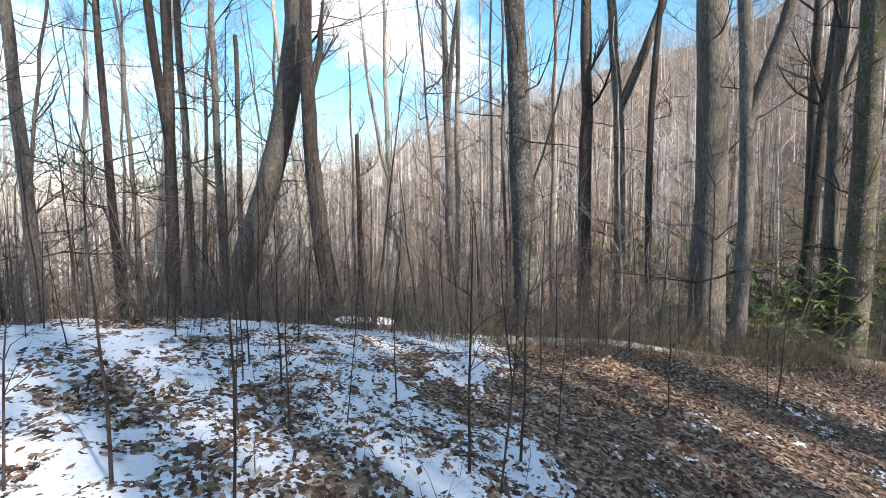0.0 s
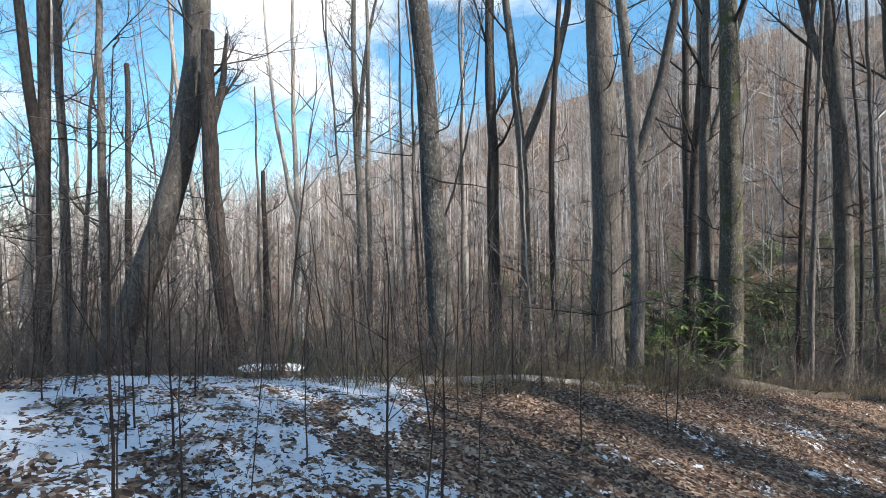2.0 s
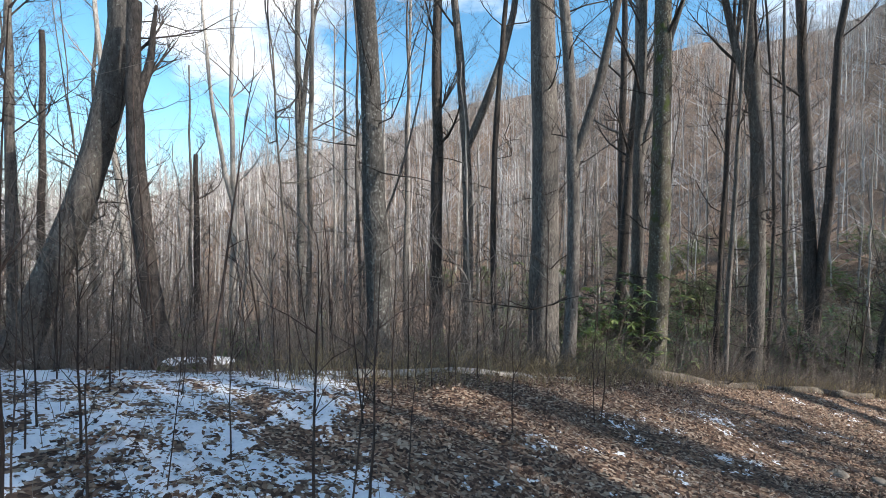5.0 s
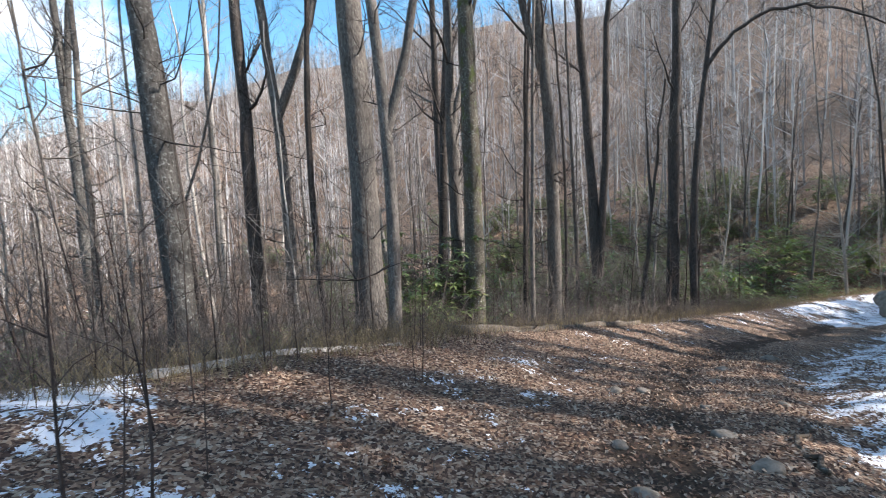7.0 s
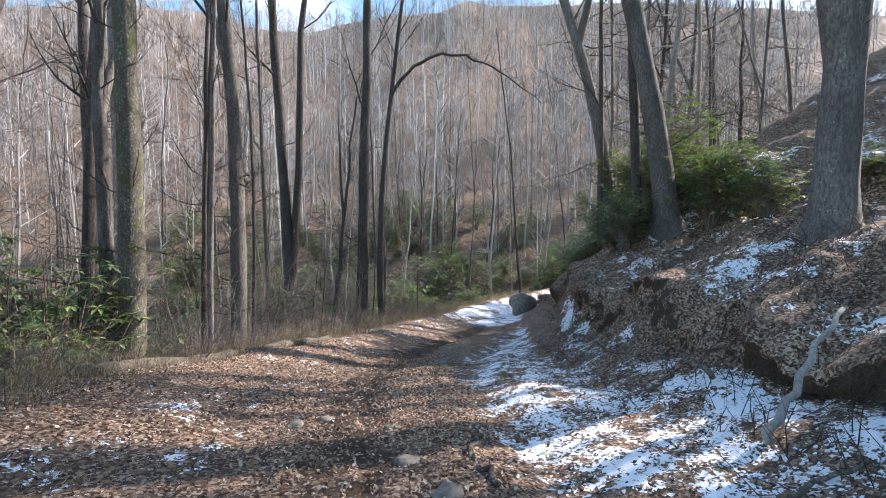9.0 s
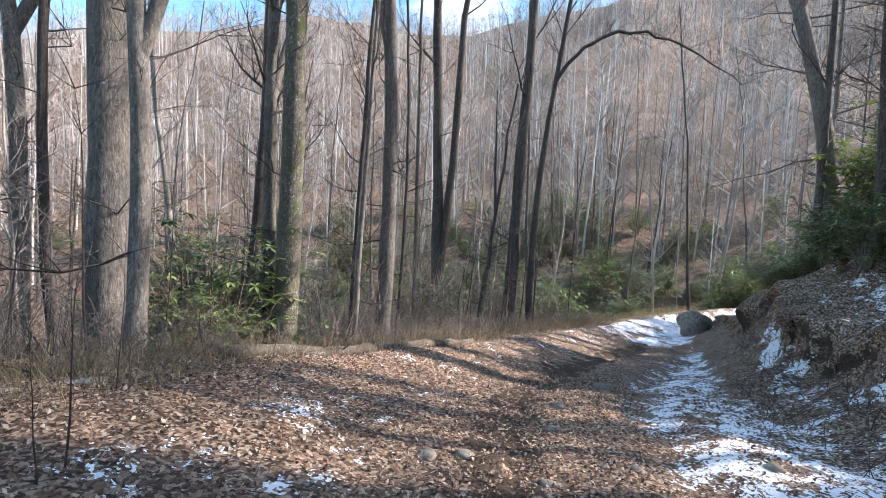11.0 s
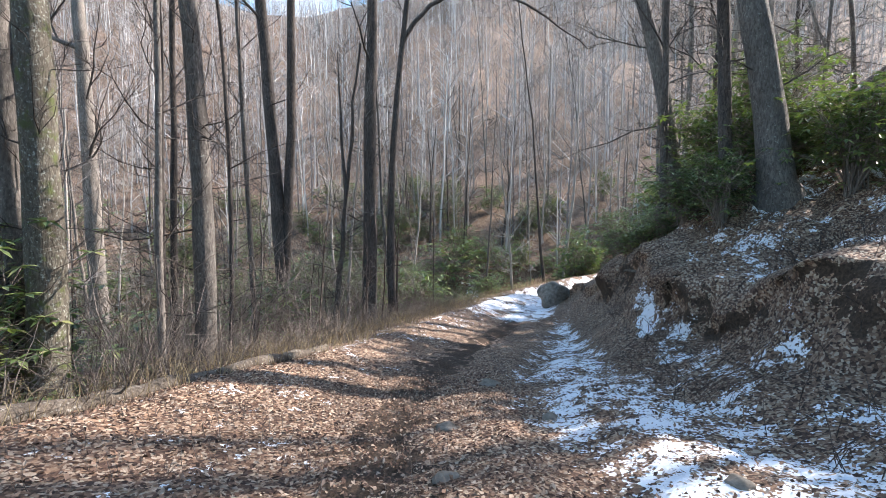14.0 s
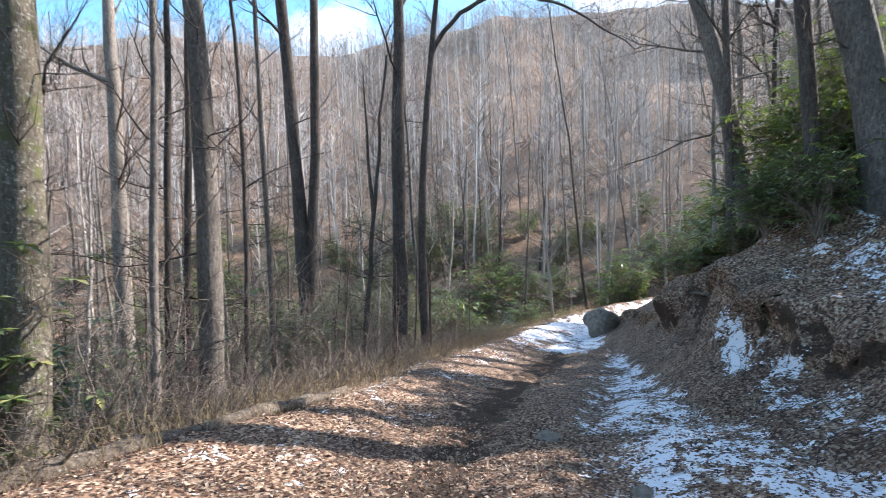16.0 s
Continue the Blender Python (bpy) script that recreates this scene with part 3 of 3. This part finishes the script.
light_ones = [p for p, i in zip(patterns, range(14)) if i in (0, 1, 4, 5, 6, 8, 9, 12)]     # pale and grey barks, standing in for sunlit woods to the left
placed = [(t[0], t[1]) for t in TREES]
wood = random.Random(3)
made = 0
while made < 175:
    az, r = radians(wood.uniform(-100, 48)), 14 + 52 * wood.random() ** 1.15
    x, y = -math.sin(az) * r, math.cos(az) * r
    u, q = track(x, y)
    edge = np.interp(u, (0, 4, 7.3, 9.7, 11, 14, 20), (6.0, 5.2, 4.3, 3.7, 3.3, 2.4, 2.6))
    if (-4.5 < q < edge + 1.2 and u < 36) or (q < -4.5 and (r < 20 or wood.random() < 0.4)) or min(math.hypot(x - a, y - b) for a, b in placed) < 1.1:
        continue
    placed.append((x, y))
    src = patterns[made] if made < len(patterns) else wood.choice(light_ones if az > -0.1 else patterns)
    m = Matrix.Translation(stand(x, y, 0.1)) @ pose(0, 0, 0, 0, 0, wood.uniform(0, 360)) @ Matrix.Scale(wood.uniform(0.8, 1.25), 4)
    if made < len(patterns):
        src.matrix_basis = m
    else:
        c = copy_thing(src, Matrix.Identity(4))
        c.matrix_basis = m
    made += 1
# shade trees added out of view on the hillside above the track
for i in range(56):
    az, r = radians(SUN_AZ + wood.uniform(-45, 21)), wood.uniform(8.5, 38)
    x, y = -math.sin(az) * r, math.cos(az) * r
    if track(x, y)[1] > -5.5 or min(math.hypot(x - a, y - b) for a, b in placed) < 1.6:
        continue
    placed.append((x, y))
    c = copy_thing(wood.choice(patterns), Matrix.Identity(4))
    tagged(c, group="woods on the bank")
    c.matrix_basis = Matrix.Translation(stand(x, y, 0.1)) @ pose(0, 0, 0, 0, 0, wood.uniform(0, 360)) @ Matrix.Scale(wood.uniform(1.0, 2.3), 4)


# more of them, added to shade the snowy mound, the hollow and the track
for i in range(46):
    w, s = (wood.uniform(0.3, 4.4), wood.uniform(12.5, 34)) if i < 14 else (wood.uniform(17.5, 31), wood.uniform(14, 42)) if i < 43 else (wood.uniform(7.5, 10.5), wood.uniform(14, 36))
    x, y = 0.669 * w + 0.743 * s, 0.743 * w - 0.669 * s
    if track(x, y)[1] > -5.5 or min(math.hypot(x - a, y - b) for a, b in placed) < 1.0:
        continue
    placed.append((x, y))
    c = copy_thing(wood.choice(patterns), Matrix.Identity(4))
    tagged(c, group="woods on the bank")
    c.matrix_basis = Matrix.Translation(stand(x, y, 0.1)) @ pose(0, 0, 0, 0, 0, wood.uniform(0, 360)) @ Matrix.Scale(wood.uniform(1.2, 2.4), 4)


# ---- the wooded mountainside beyond ----
def far_pattern(seed):
    r0 = random.Random(seed)
    s = Shape()
    tall = r0.uniform(11, 18)
    pts = trunk_path(r0, (0, 0, -0.5), (r0.gauss(0, 0.03), r0.gauss(0, 0.03)), tall, 0.02, 5)
    s.tube(pts, [0.12, 0.1, 0.085, 0.065, 0.04, 0.015], 4)
    for _ in range(20):
        k = r0.randrange(1, 6)
        p = pts[k - 1].lerp(pts[k], r0.random())
        d = (rand_dir(r0) + Vector((0, 0, r0.uniform(0.4, 1.3)))).normalized()
        e = p + d * r0.uniform(1.5, 4.0)
        s.tube([p, e], [0.04, 0.012], 3)
        for _ in range(5):
            o = p.lerp(e, r0.uniform(0.3, 1.0))
            t = (d + Vector((r0.gauss(0, 0.6), r0.gauss(0, 0.6), r0.gauss(0.2, 0.5)))).normalized() * r0.uniform(0.8, 2.0)
            w = Vector((-t.y, t.x, 0)).normalized() * 0.02
            b = len(s.v)
            s.v += [tuple(o - w), tuple(o + w), tuple(o + t)]
            s.f.append((b, b + 1, b + 2))
    return np.array(s.v), s.f


far_sets = [far_pattern(50 + i) for i in range(7)]
fr = np.random.RandomState(5)


def far_woods(count, r_lo, r_hi, name, label, slim=1.0):
    verts, faces, base = [], [], 0
    az = np.radians(fr.uniform(-112, 55, count))
    rad = np.sqrt(fr.uniform(r_lo ** 2, r_hi ** 2, count))
    x, y = -np.sin(az) * rad, np.cos(az) * rad
    z = land(x, y)
    u, q = track(x, y)
    for i in range(count):
        if -3.5 < q[i] < 3.5 and u[i] < 36:
            continue
        v, f = far_sets[fr.randint(len(far_sets))]
        a, s = fr.uniform(0, 6.283), fr.uniform(0.55, 1.25) * slim
        c, sn_ = math.cos(a) * s, math.sin(a) * s
        verts.append(np.stack([v[:, 0] * c - v[:, 1] * sn_ + x[i], v[:, 0] * sn_ + v[:, 1] * c + y[i], v[:, 2] * s + z[i]], -1))
        faces.extend(tuple(k + base for k in face) for face in f)
        base += len(v)
    me = bpy.data.meshes.new(name)
    me.from_pydata(np.concatenate(verts).tolist(), [], faces)
    me.materials.append(HAZED_FAR_BARK)
    tagged(new(name, me), label, "woods", kind="stuff")


far_woods(900, 48, 95, "distant_woods", "bare winter woods at the foot of the mountainside", 0.8)
far_woods(5400, 88, 330, "mountainside_woods", "bare grey-brown winter woods covering the mountainside", 0.84)


# ---- rhododendron thickets ----
def rhododendron(rng, size, whorls, label, group, coarse=1.0):
    bush = tagged(new("rhododendron"), label, "shrub", group)
    stems, leaves = Shape(), Shape()
    for i in range(max(8, whorls // 9)):
        a = rng.uniform(0, 6.283)
        top = Vector((math.cos(a) * size * rng.uniform(0.1, 0.8), math.sin(a) * size * rng.uniform(0.1, 0.8), size * rng.uniform(0.6, 1.5)))
        mid = Vector((top.x * 0.35 + rng.gauss(0, 0.12), top.y * 0.35 + rng.gauss(0, 0.12), top.z * 0.5))
        stems.tube([Vector((rng.gauss(0, 0.08), rng.gauss(0, 0.08), -0.1)), mid, top], [0.022, 0.015, 0.007], 4)
        for _ in range(5):
            o = mid.lerp(top, rng.uniform(0.35, 1.1)) + Vector((rng.gauss(0, 0.27), rng.gauss(0, 0.27), rng.gauss(0, 0.2))) * size
            stems.tube([mid.lerp(top, 0.5), o], [0.007, 0.004], 3)
            tilt = rng.uniform(0, 6.283)
            for k in range(rng.choice((6, 7, 8)) if coarse == 1.0 else 4):
                b = tilt + k * (0.85 if coarse == 1.0 else 1.6)
                out = Vector((math.cos(b), math.sin(b), rng.uniform(-0.75, 0.25))).normalized()
                side = out.cross(Vector((0, 0, 1))).normalized()
                leaves.leaf(o, out, side, rng.uniform(0.13, 0.23) * coarse, rng.uniform(0.055, 0.08) * coarse, -0.2)
    part("stem", stems, BARK_TWIG, bush)
    part("foliage", leaves, RHODO_LEAF, bush, "glossy long evergreen leaves", smooth=False)
    return bush


srng = random.Random(11)
RHODO = "evergreen rhododendron with glossy drooping leaves"
bushes = [rhododendron(srng, size, w, RHODO, "rhododendron thickets") for size, w in ((0.95, 330), (0.75, 240), (1.15, 380))]
tall_bushes = [rhododendron(srng, size, w, "tall evergreen rhododendron with sunlit yellow-green leaves", "rhododendron thickets") for size, w in ((1.75, 620), (1.5, 520))]
far_bushes = [rhododendron(srng, size, w, "dark evergreen rhododendron in the hollow", "rhododendron thickets", 1.9) for size, w in ((1.6, 210), (1.3, 170), (1.9, 250))]
SPOTS = [(-1.1, 11.5, 1.0), (7.3, 12.2, 0.7), (3.6, 12.6, 0.8), (11.6, 13.4, 0.8),
         (17.0, 0.6, 0.75), (17.9, 0.5, 0.8), (18.4, 1.2, 0.8), (19.2, 0.9, 0.9), (19.9, 1.5, 0.9), (20.6, 0.8, 1.1), (20.9, 2.0, 0.8), (19.5, -0.2, 1.0), (18.4, -0.9, 1.1), (21.8, 0.2, 1.2),
         (16.5, -1.6, 0.9), (15.4, -2.6, 0.8), (17.2, -2.3, 1.3), (19.4, -1.7, 1.4), (22.9, 2.2, 1.0), (23.6, 1.2, 1.2), (14.0, -4.0, 1.0)]
TALL_SPOTS = [(8.7, 13.1, 1.25), (9.4, 13.7, 1.35), (8.1, 12.5, 0.9), (21.0, -0.9, 1.1), (24.8, 2.6, 1.0)]


def thicket(kinds_here, places, rand):
    """Sets each pattern on its first place and copies of it on the others."""
    for i, (x, y, size) in enumerate(places):
        m = Matrix.Translation(stand(x, y, 0.05)) @ pose(0, 0, 0, 0, 0, rand.uniform(0, 360)) @ Matrix.Diagonal((size, size * rand.uniform(0.8, 1.25), size * rand.uniform(0.75, 1.2), 1))
        ob = kinds_here[i] if i < len(kinds_here) else copy_thing(rand.choice(kinds_here), Matrix.Identity(4))
        ob.matrix_basis = m


hollow = []
while len(hollow) < 272:
    pick = srng.random()
    if pick < 0.5:          # the far side of the hollow, dense beyond the bend
        az, r = radians(srng.uniform(-98, -40)), srng.uniform(31, 62)
    elif pick < 0.85:       # the shaded floor below the track
        az, r = radians(srng.uniform(-72, -20)), srng.uniform(19, 46)
    else:
        az, r = radians(srng.uniform(-60, 30)), srng.uniform(20, 60)
    x, y = -math.sin(az) * r, math.cos(az) * r
    if -3.6 < track(x, y)[1] < 6.5:
        continue
    hollow.append((x, y, srng.uniform(0.6, 1.6)))
thicket(bushes, SPOTS, srng)
thicket(tall_bushes, TALL_SPOTS, srng)
thicket(far_bushes, hollow, srng)


# ---- fallen logs, stones, sticks ----
def log(pts, r0, r1, label, mat=DEADWOOD, stubs=3, seed=1):
    r = random.Random(seed)
    thing = tagged(new("fallen_log"), label, "log")
    thing.location = pts[0]
    path = []
    for a, b in zip(pts[:-1], pts[1:]):
        for k in range(6):
            p = Vector(a).lerp(Vector(b), k / 6) - Vector(pts[0])
            path.append(p + Vector((r.gauss(0, 0.03), r.gauss(0, 0.03), r.gauss(0, 0.015))))
    path.append(Vector(pts[-1]) - Vector(pts[0]))
    m = len(path) - 1
    body = Shape()
    body.tube(path, [(r0 + (r1 - r0) * k / m) * r.uniform(0.93, 1.07) for k in range(m + 1)], 12, cap=True, lump=0.1, rng=r)
    part("trunk", body, mat, thing)
    for _ in range(stubs):
        k = r.randrange(1, m)
        s = Shape()
        bough(s, r, path[k], rand_dir(r) + Vector((0, 0, r.uniform(0.2, 0.9))), r.uniform(0.3, 0.9), r1 * 0.35, 0, 5)
        part("branch_stub", s, mat, thing)
    return thing


def on_ground(points, lift):
    return [(x, y, height(x, y) + lift) for x, y in points]


log(on_ground([(0.7, 6.45), (2.4, 6.95), (4.45, 7.2)], 0.0), 0.085, 0.06, "pale weathered fallen log along the edge of the clearing", BARK_PALE, 0, seed=2)
log(on_ground([(5.9, 7.75), (8.2, 7.87), (10.3, 7.75), (12.07, 7.68)], 0.04), 0.13, 0.08, "long barkless fallen log edging the track", seed=3)
cut = log(on_ground([(-1.9, 8.2), (-0.6, 8.45)], 0.1), 0.13, 0.12, "mossy fallen log with snow lying on it", BARK_MOSS, 0, 4)
cap, along = Shape(), Vector((1.3, 0.25, height(-0.6, 8.45) - height(-1.9, 8.2)))
cap.tube([along * f + Vector((0, 0, 0.085)) for f in (0.04, 0.12, 0.3, 0.45, 0.6, 0.75, 0.84)], [0.03, 0.085, 0.1, 0.088, 0.1, 0.085, 0.02], 10, lump=0.12, rng=random.Random(8))
part("snow_cap", cap, SNOW, cut, "cap of old snow")
log([(-3.9, 8.2, height(-3.9, 8.2) + 0.05), (-3.1, 8.6, height(-3.1, 8.6) + 0.45)], 0.05, 0.04, "pale broken branch propped in the brush", BARK_PALE, 0, 5)
stick = log([(6.62, -0.69, height(6.62, -0.69)), (7.2, -1.17, max(height(7.2, -1.17) + 0.06, 0.0)), (7.8, -1.65, max(height(7.8, -1.65) + 0.06, 0.5))], 0.045, 0.024, "bleached dead branch leaning on the bank", BARK_PALE, 3, 6)
log(on_ground([(5.2, -0.35), (5.75, -0.75), (6.1, -1.3)], 0.02), 0.03, 0.015, "crooked dead branch lying in the snow", DEADWOOD, 3, 8)
log(on_ground([(8.6, 0.2), (9.3, -0.2)], 0.03), 0.025, 0.015, "short dead stick on the bank", DEADWOOD, 1, 9)


def stone(x, y, size, squash=(1, 0.8, 0.6), seed=0, label="weathered brown stone lying on the track", name="stone", sink=0.35):
    r = random.Random(seed)
    bm = bmesh.new()
    bmesh.ops.create_icosphere(bm, subdivisions=3, radius=size)
    off = Vector((r.random() * 50, r.random() * 50, r.random() * 50))
    for v in bm.verts:
        v.co *= 1 + 0.45 * noise.noise(v.co / size * 1.1 + off) + 0.12 * noise.noise(v.co / size * 3 + off)
        v.co = Vector((v.co.x * squash[0], v.co.y * squash[1], v.co.z * squash[2]))
    me = bpy.data.meshes.new(name)
    bm.to_mesh(me)
    bm.free()
    me.polygons.foreach_set("use_smooth", [True] * len(me.polygons))
    me.materials.append(ROCK)
    ob = tagged(new(name, me), label, "stone", "stones on the track" if name == "stone" else "")
    ob.location = (x, y, height(x, y) + size * squash[2] * (1 - 2 * sink))
    ob.rotation_euler[2] = r.random() * 6
    return ob


log(on_ground([(19.3, 2.2), (20.2, 2.6), (21.3, 2.6)], 0.1), 0.05, 0.02, "bare dead branch tangled at the bank's overhang", DEADWOOD, 4, 12)
log(on_ground([(18.9, 1.8), (19.9, 2.0), (20.7, 2.9)], 0.15), 0.04, 0.015, "bare dead branch tangled at the bank's overhang", DEADWOOD, 4, 13)
log(on_ground([(8.4, -0.55), (9.3, -0.3), (10.1, -0.35)], 0.12), 0.04, 0.02, "broken branch jutting from the bank", DEADWOOD, 2, 14)
log(on_ground([(5.3, 1.55), (5.9, 2.0), (6.7, 2.15)], 0.03), 0.03, 0.018, "crooked dead stick lying on the track", DEADWOOD, 1, 15)
stone(28.5, 5.9, 0.75, (1, 0.9, 0.95), 1, "big dark boulder at the foot of the bank", "boulder", 0.25)
strng = random.Random(21)
for x, y, s in [(6.56, 3.19, 0.09), (5.48, 2.49, 0.13), (6.2, 4.3, 0.13), (6.5, 4.05, 0.1), (5.0, 1.9, 0.15), (3.6, 2.2, 0.12), (4.3, 2.9, 0.1), (8.2, 3.9, 0.12), (9.6, 4.4, 0.13), (4.4, 0.9, 0.15), (7.6, 2.7, 0.1), (10.8, 3.4, 0.14), (8.8, 1.6, 0.12), (12.2, 4.6, 0.16)]:
    stone(x, y, s, (1, 0.8, 0.55), strng.randrange(999), sink=0.6)

# ---- saplings, brush, dry grass and leaves ----
sap = random.Random(31)
kinds = []
for i in range(5):
    s = tagged(new("sapling"), "thin leafless sapling standing in the snow", "sapling", "saplings on the mound")
    st = Shape()
    tall = sap.uniform(1.3, 2.4)
    pts = trunk_path(sap, (0, 0, -0.05), (sap.gauss(0, 0.04), sap.gauss(0, 0.04)), tall, 0.035, 7)
    st.tube(pts, [0.0095 * (1 - 0.78 * k / 7) for k in range(8)], 4)
    part("stem", st, BARK_SHOOT, s)
    for _ in range(7):
        tw = Shape()
        bough(tw, sap, pts[sap.randrange(3, 8)], rand_dir(sap) + Vector((0, 0, sap.uniform(0.5, 1.4))), sap.uniform(0.15, 0.5), 0.0035, 0, 3)
        part("twig", tw, BARK_SHOOT, s)
    kinds.append(s)
n_sap = 0
while n_sap < 140:
    x, y = sap.uniform(-6, 5), sap.uniform(2.0, 9)
    u, q = track(x, y)
    if math.hypot(x, y) < 2.3 or q < 2.2 or (x > 1.3 and sap.random() < 0.75):
        continue
    m = Matrix.Translation(stand(x, y, 0.0)) @ pose(0, 0, 0, sap.gauss(0, 3), sap.gauss(0, 3), sap.uniform(0, 360)) @ Matrix.Scale(sap.uniform(0.5, 1.25), 4)
    if n_sap < 5:
        kinds[n_sap].matrix_basis = m
    else:
        copy_thing(sap.choice(kinds), Matrix.Identity(4)).matrix_basis = m
    n_sap += 1


def brush(count, seed, place, length, name, label, mat=BARK_TWIG, thick=0.006, arch=0.5, twigs=0):
    r = random.Random(seed)
    s = Shape()
    for _ in range(count):
        x, y = place(r)
        if math.hypot(x - 8.1, y - 11.3) < 2.3:      # open before the tall rhododendron
            continue
        z = height(x, y)
        d = rand_dir(r)
        ln = r.uniform(0.35, 1.0) * length
        a = Vector((x, y, z - 0.02))
        top = a + d * ln * r.uniform(0.1, arch) + Vector((0, 0, ln * r.uniform(0.5, 1.0)))
        end = top + d * ln * r.uniform(0.1, 0.6) + Vector((0, 0, ln * r.uniform(-0.35, 0.3)))
        mid = a.lerp(top, 0.5) + Vector((r.gauss(0, 0.05), r.gauss(0, 0.05), 0.05)) * ln
        t = thick * r.uniform(0.5, 1.3)
        s.tube([a, mid, top, end], [t, t * 0.8, t * 0.55, t * 0.2], 3)
        for _ in range(twigs):
            o = mid.lerp(top, r.random())
            s.tube([o, o + Vector((r.gauss(0, 0.22), r.gauss(0, 0.22), r.gauss(0.14, 0.16))) * ln], [t * 0.5, t * 0.15], 3)
    tagged(new(name, s.mesh(name, mat)), label, "undergrowth", kind="stuff")


def along_edge(lo, hi, inner, outer):
    def place(r):
        u = r.uniform(lo, hi)
        e = float(np.interp(u, (0, 4, 7.3, 9.7, 11, 14, 20), (6.0, 5.2, 4.3, 3.7, 3.3, 2.4, 2.6)))
        mid = 0 if u < 8 else (-0.03 * (u - 8) ** 2 if u < 16 else -1.92 - 0.48 * (u - 16) - (0.06 * (u - 27) ** 2 if u > 27 else 0))
        v = e + mid + r.uniform(inner, outer)
        return u * DU[0] + v * DV[0], u * DU[1] + v * DV[1]
    return place


brush(3300, 41, along_edge(-6, 26, -0.2, 2.8), 1.0, "brush", "tangle of bare brown briars and brush along the edge", thick=0.0065, arch=1.1, twigs=2)
brush(3800, 42, along_edge(-0.5, 28, 2.3, 18), 3.6, "undergrowth", "leafless undergrowth on the slope below the track", thick=0.013, twigs=4)
brush(3600, 43, along_edge(8, 34, -0.5, 1.6), 0.5, "dry_grass", "tufts of dry straw-coloured grass at the edge", DRY_GRASS, 0.004, 0.4)
brush(1100, 46, along_edge(2.5, 9, -1.0, 0.9), 0.5, "dry_grass", "tufts of dry straw-coloured grass and stalks beside the log", DRY_GRASS, 0.004, 0.6, 1)
brush(900, 44, along_edge(0, 14, -4.5, 0.3), 0.4, "stalks", "thin dead stalks in the leaf litter", thick=0.003)


def right_bank(r):
    u, v = r.uniform(3, 24), 0
    mid = 0 if u < 8 else (-0.03 * (u - 8) ** 2 if u < 16 else -1.92 - 0.48 * (u - 16) - (0.06 * (u - 27) ** 2 if u > 27 else 0))
    v = mid - r.uniform(3.6, 8.5)
    return u * DU[0] + v * DV[0], u * DU[1] + v * DV[1]


brush(1500, 45, right_bank, 0.6, "bank_roots", "bare roots and dead twigs hanging from the bank", BARK_SHOOT, thick=0.006, arch=1.2, twigs=1)


def scatter_leaves(x, y, seed, lo, hi, label):
    z = land(x, y) + 0.014
    s, lr = Shape(), random.Random(seed)
    for i in range(len(x)):
        a = lr.uniform(0, 6.283)
        al = Vector((math.cos(a), math.sin(a), lr.gauss(0, 0.45))).normalized()
        sd = Vector((-math.sin(a), math.cos(a), lr.gauss(0, 0.45))).normalized()
        ln = lr.uniform(lo, hi)
        s.leaf(Vector((x[i], y[i], z[i])), al, sd, ln, ln * lr.uniform(0.45, 0.75), lr.uniform(-0.3, 0.35))
    tagged(new("leaf_litter", s.mesh("leaf_litter", DEAD_LEAF, False)), label, "leaves", kind="stuff")


def leaf_litter(count, seed):
    r = np.random.RandomState(seed)
    u, q = r.uniform(0.6, 14, count), r.uniform(-8.0, 4.6, count)
    v = q + np.where(u < 8, 0, -0.03 * (u - 8) ** 2)
    x, y = u * DU[0] + v * DV[0], u * DU[1] + v * DV[1]
    keep = snow_cover(x, y) + 0.35 * r.rand(count) < 0.62
    scatter_leaves(x[keep], y[keep], seed, 0.03, 0.065, "loose dry oak and poplar leaves")


def leaves_on_snow(count, seed):
    """Leaves blown into loose clumps on the snowy mound and along the snowy rut."""
    r = np.random.RandomState(seed)
    x, y = r.uniform(-7, 2.2, count), r.uniform(1.2, 8.0, count)
    clump = fbm(x / 0.55, y / 0.55, 63, 3) + 0.6 * fbm(x / 2.2, y / 2.2, 64, 2)
    keep = clump + 0.3 * r.rand(count) > 0.45
    scatter_leaves(x[keep], y[keep], seed, 0.04, 0.085, "brown fallen leaves lying in clumps on the snow")


leaf_litter(80000, 61)
leaves_on_snow(42000, 62)

# taller saplings crowding the slope below the track
tall_place = along_edge(-7, 28, 1.2, 15)
for i in range(190):
    x, y = tall_place(sap)
    c = copy_thing(sap.choice(kinds), Matrix.Identity(4))
    c.matrix_basis = Matrix.Translation(stand(x, y, 0.0)) @ pose(0, 0, 0, sap.gauss(0, 4), sap.gauss(0, 4), sap.uniform(0, 360)) @ Matrix.Scale(sap.uniform(1.4, 3.2), 4)
    tagged(c, "thin leafless sapling on the slope below the track", "sapling", "saplings below the track")
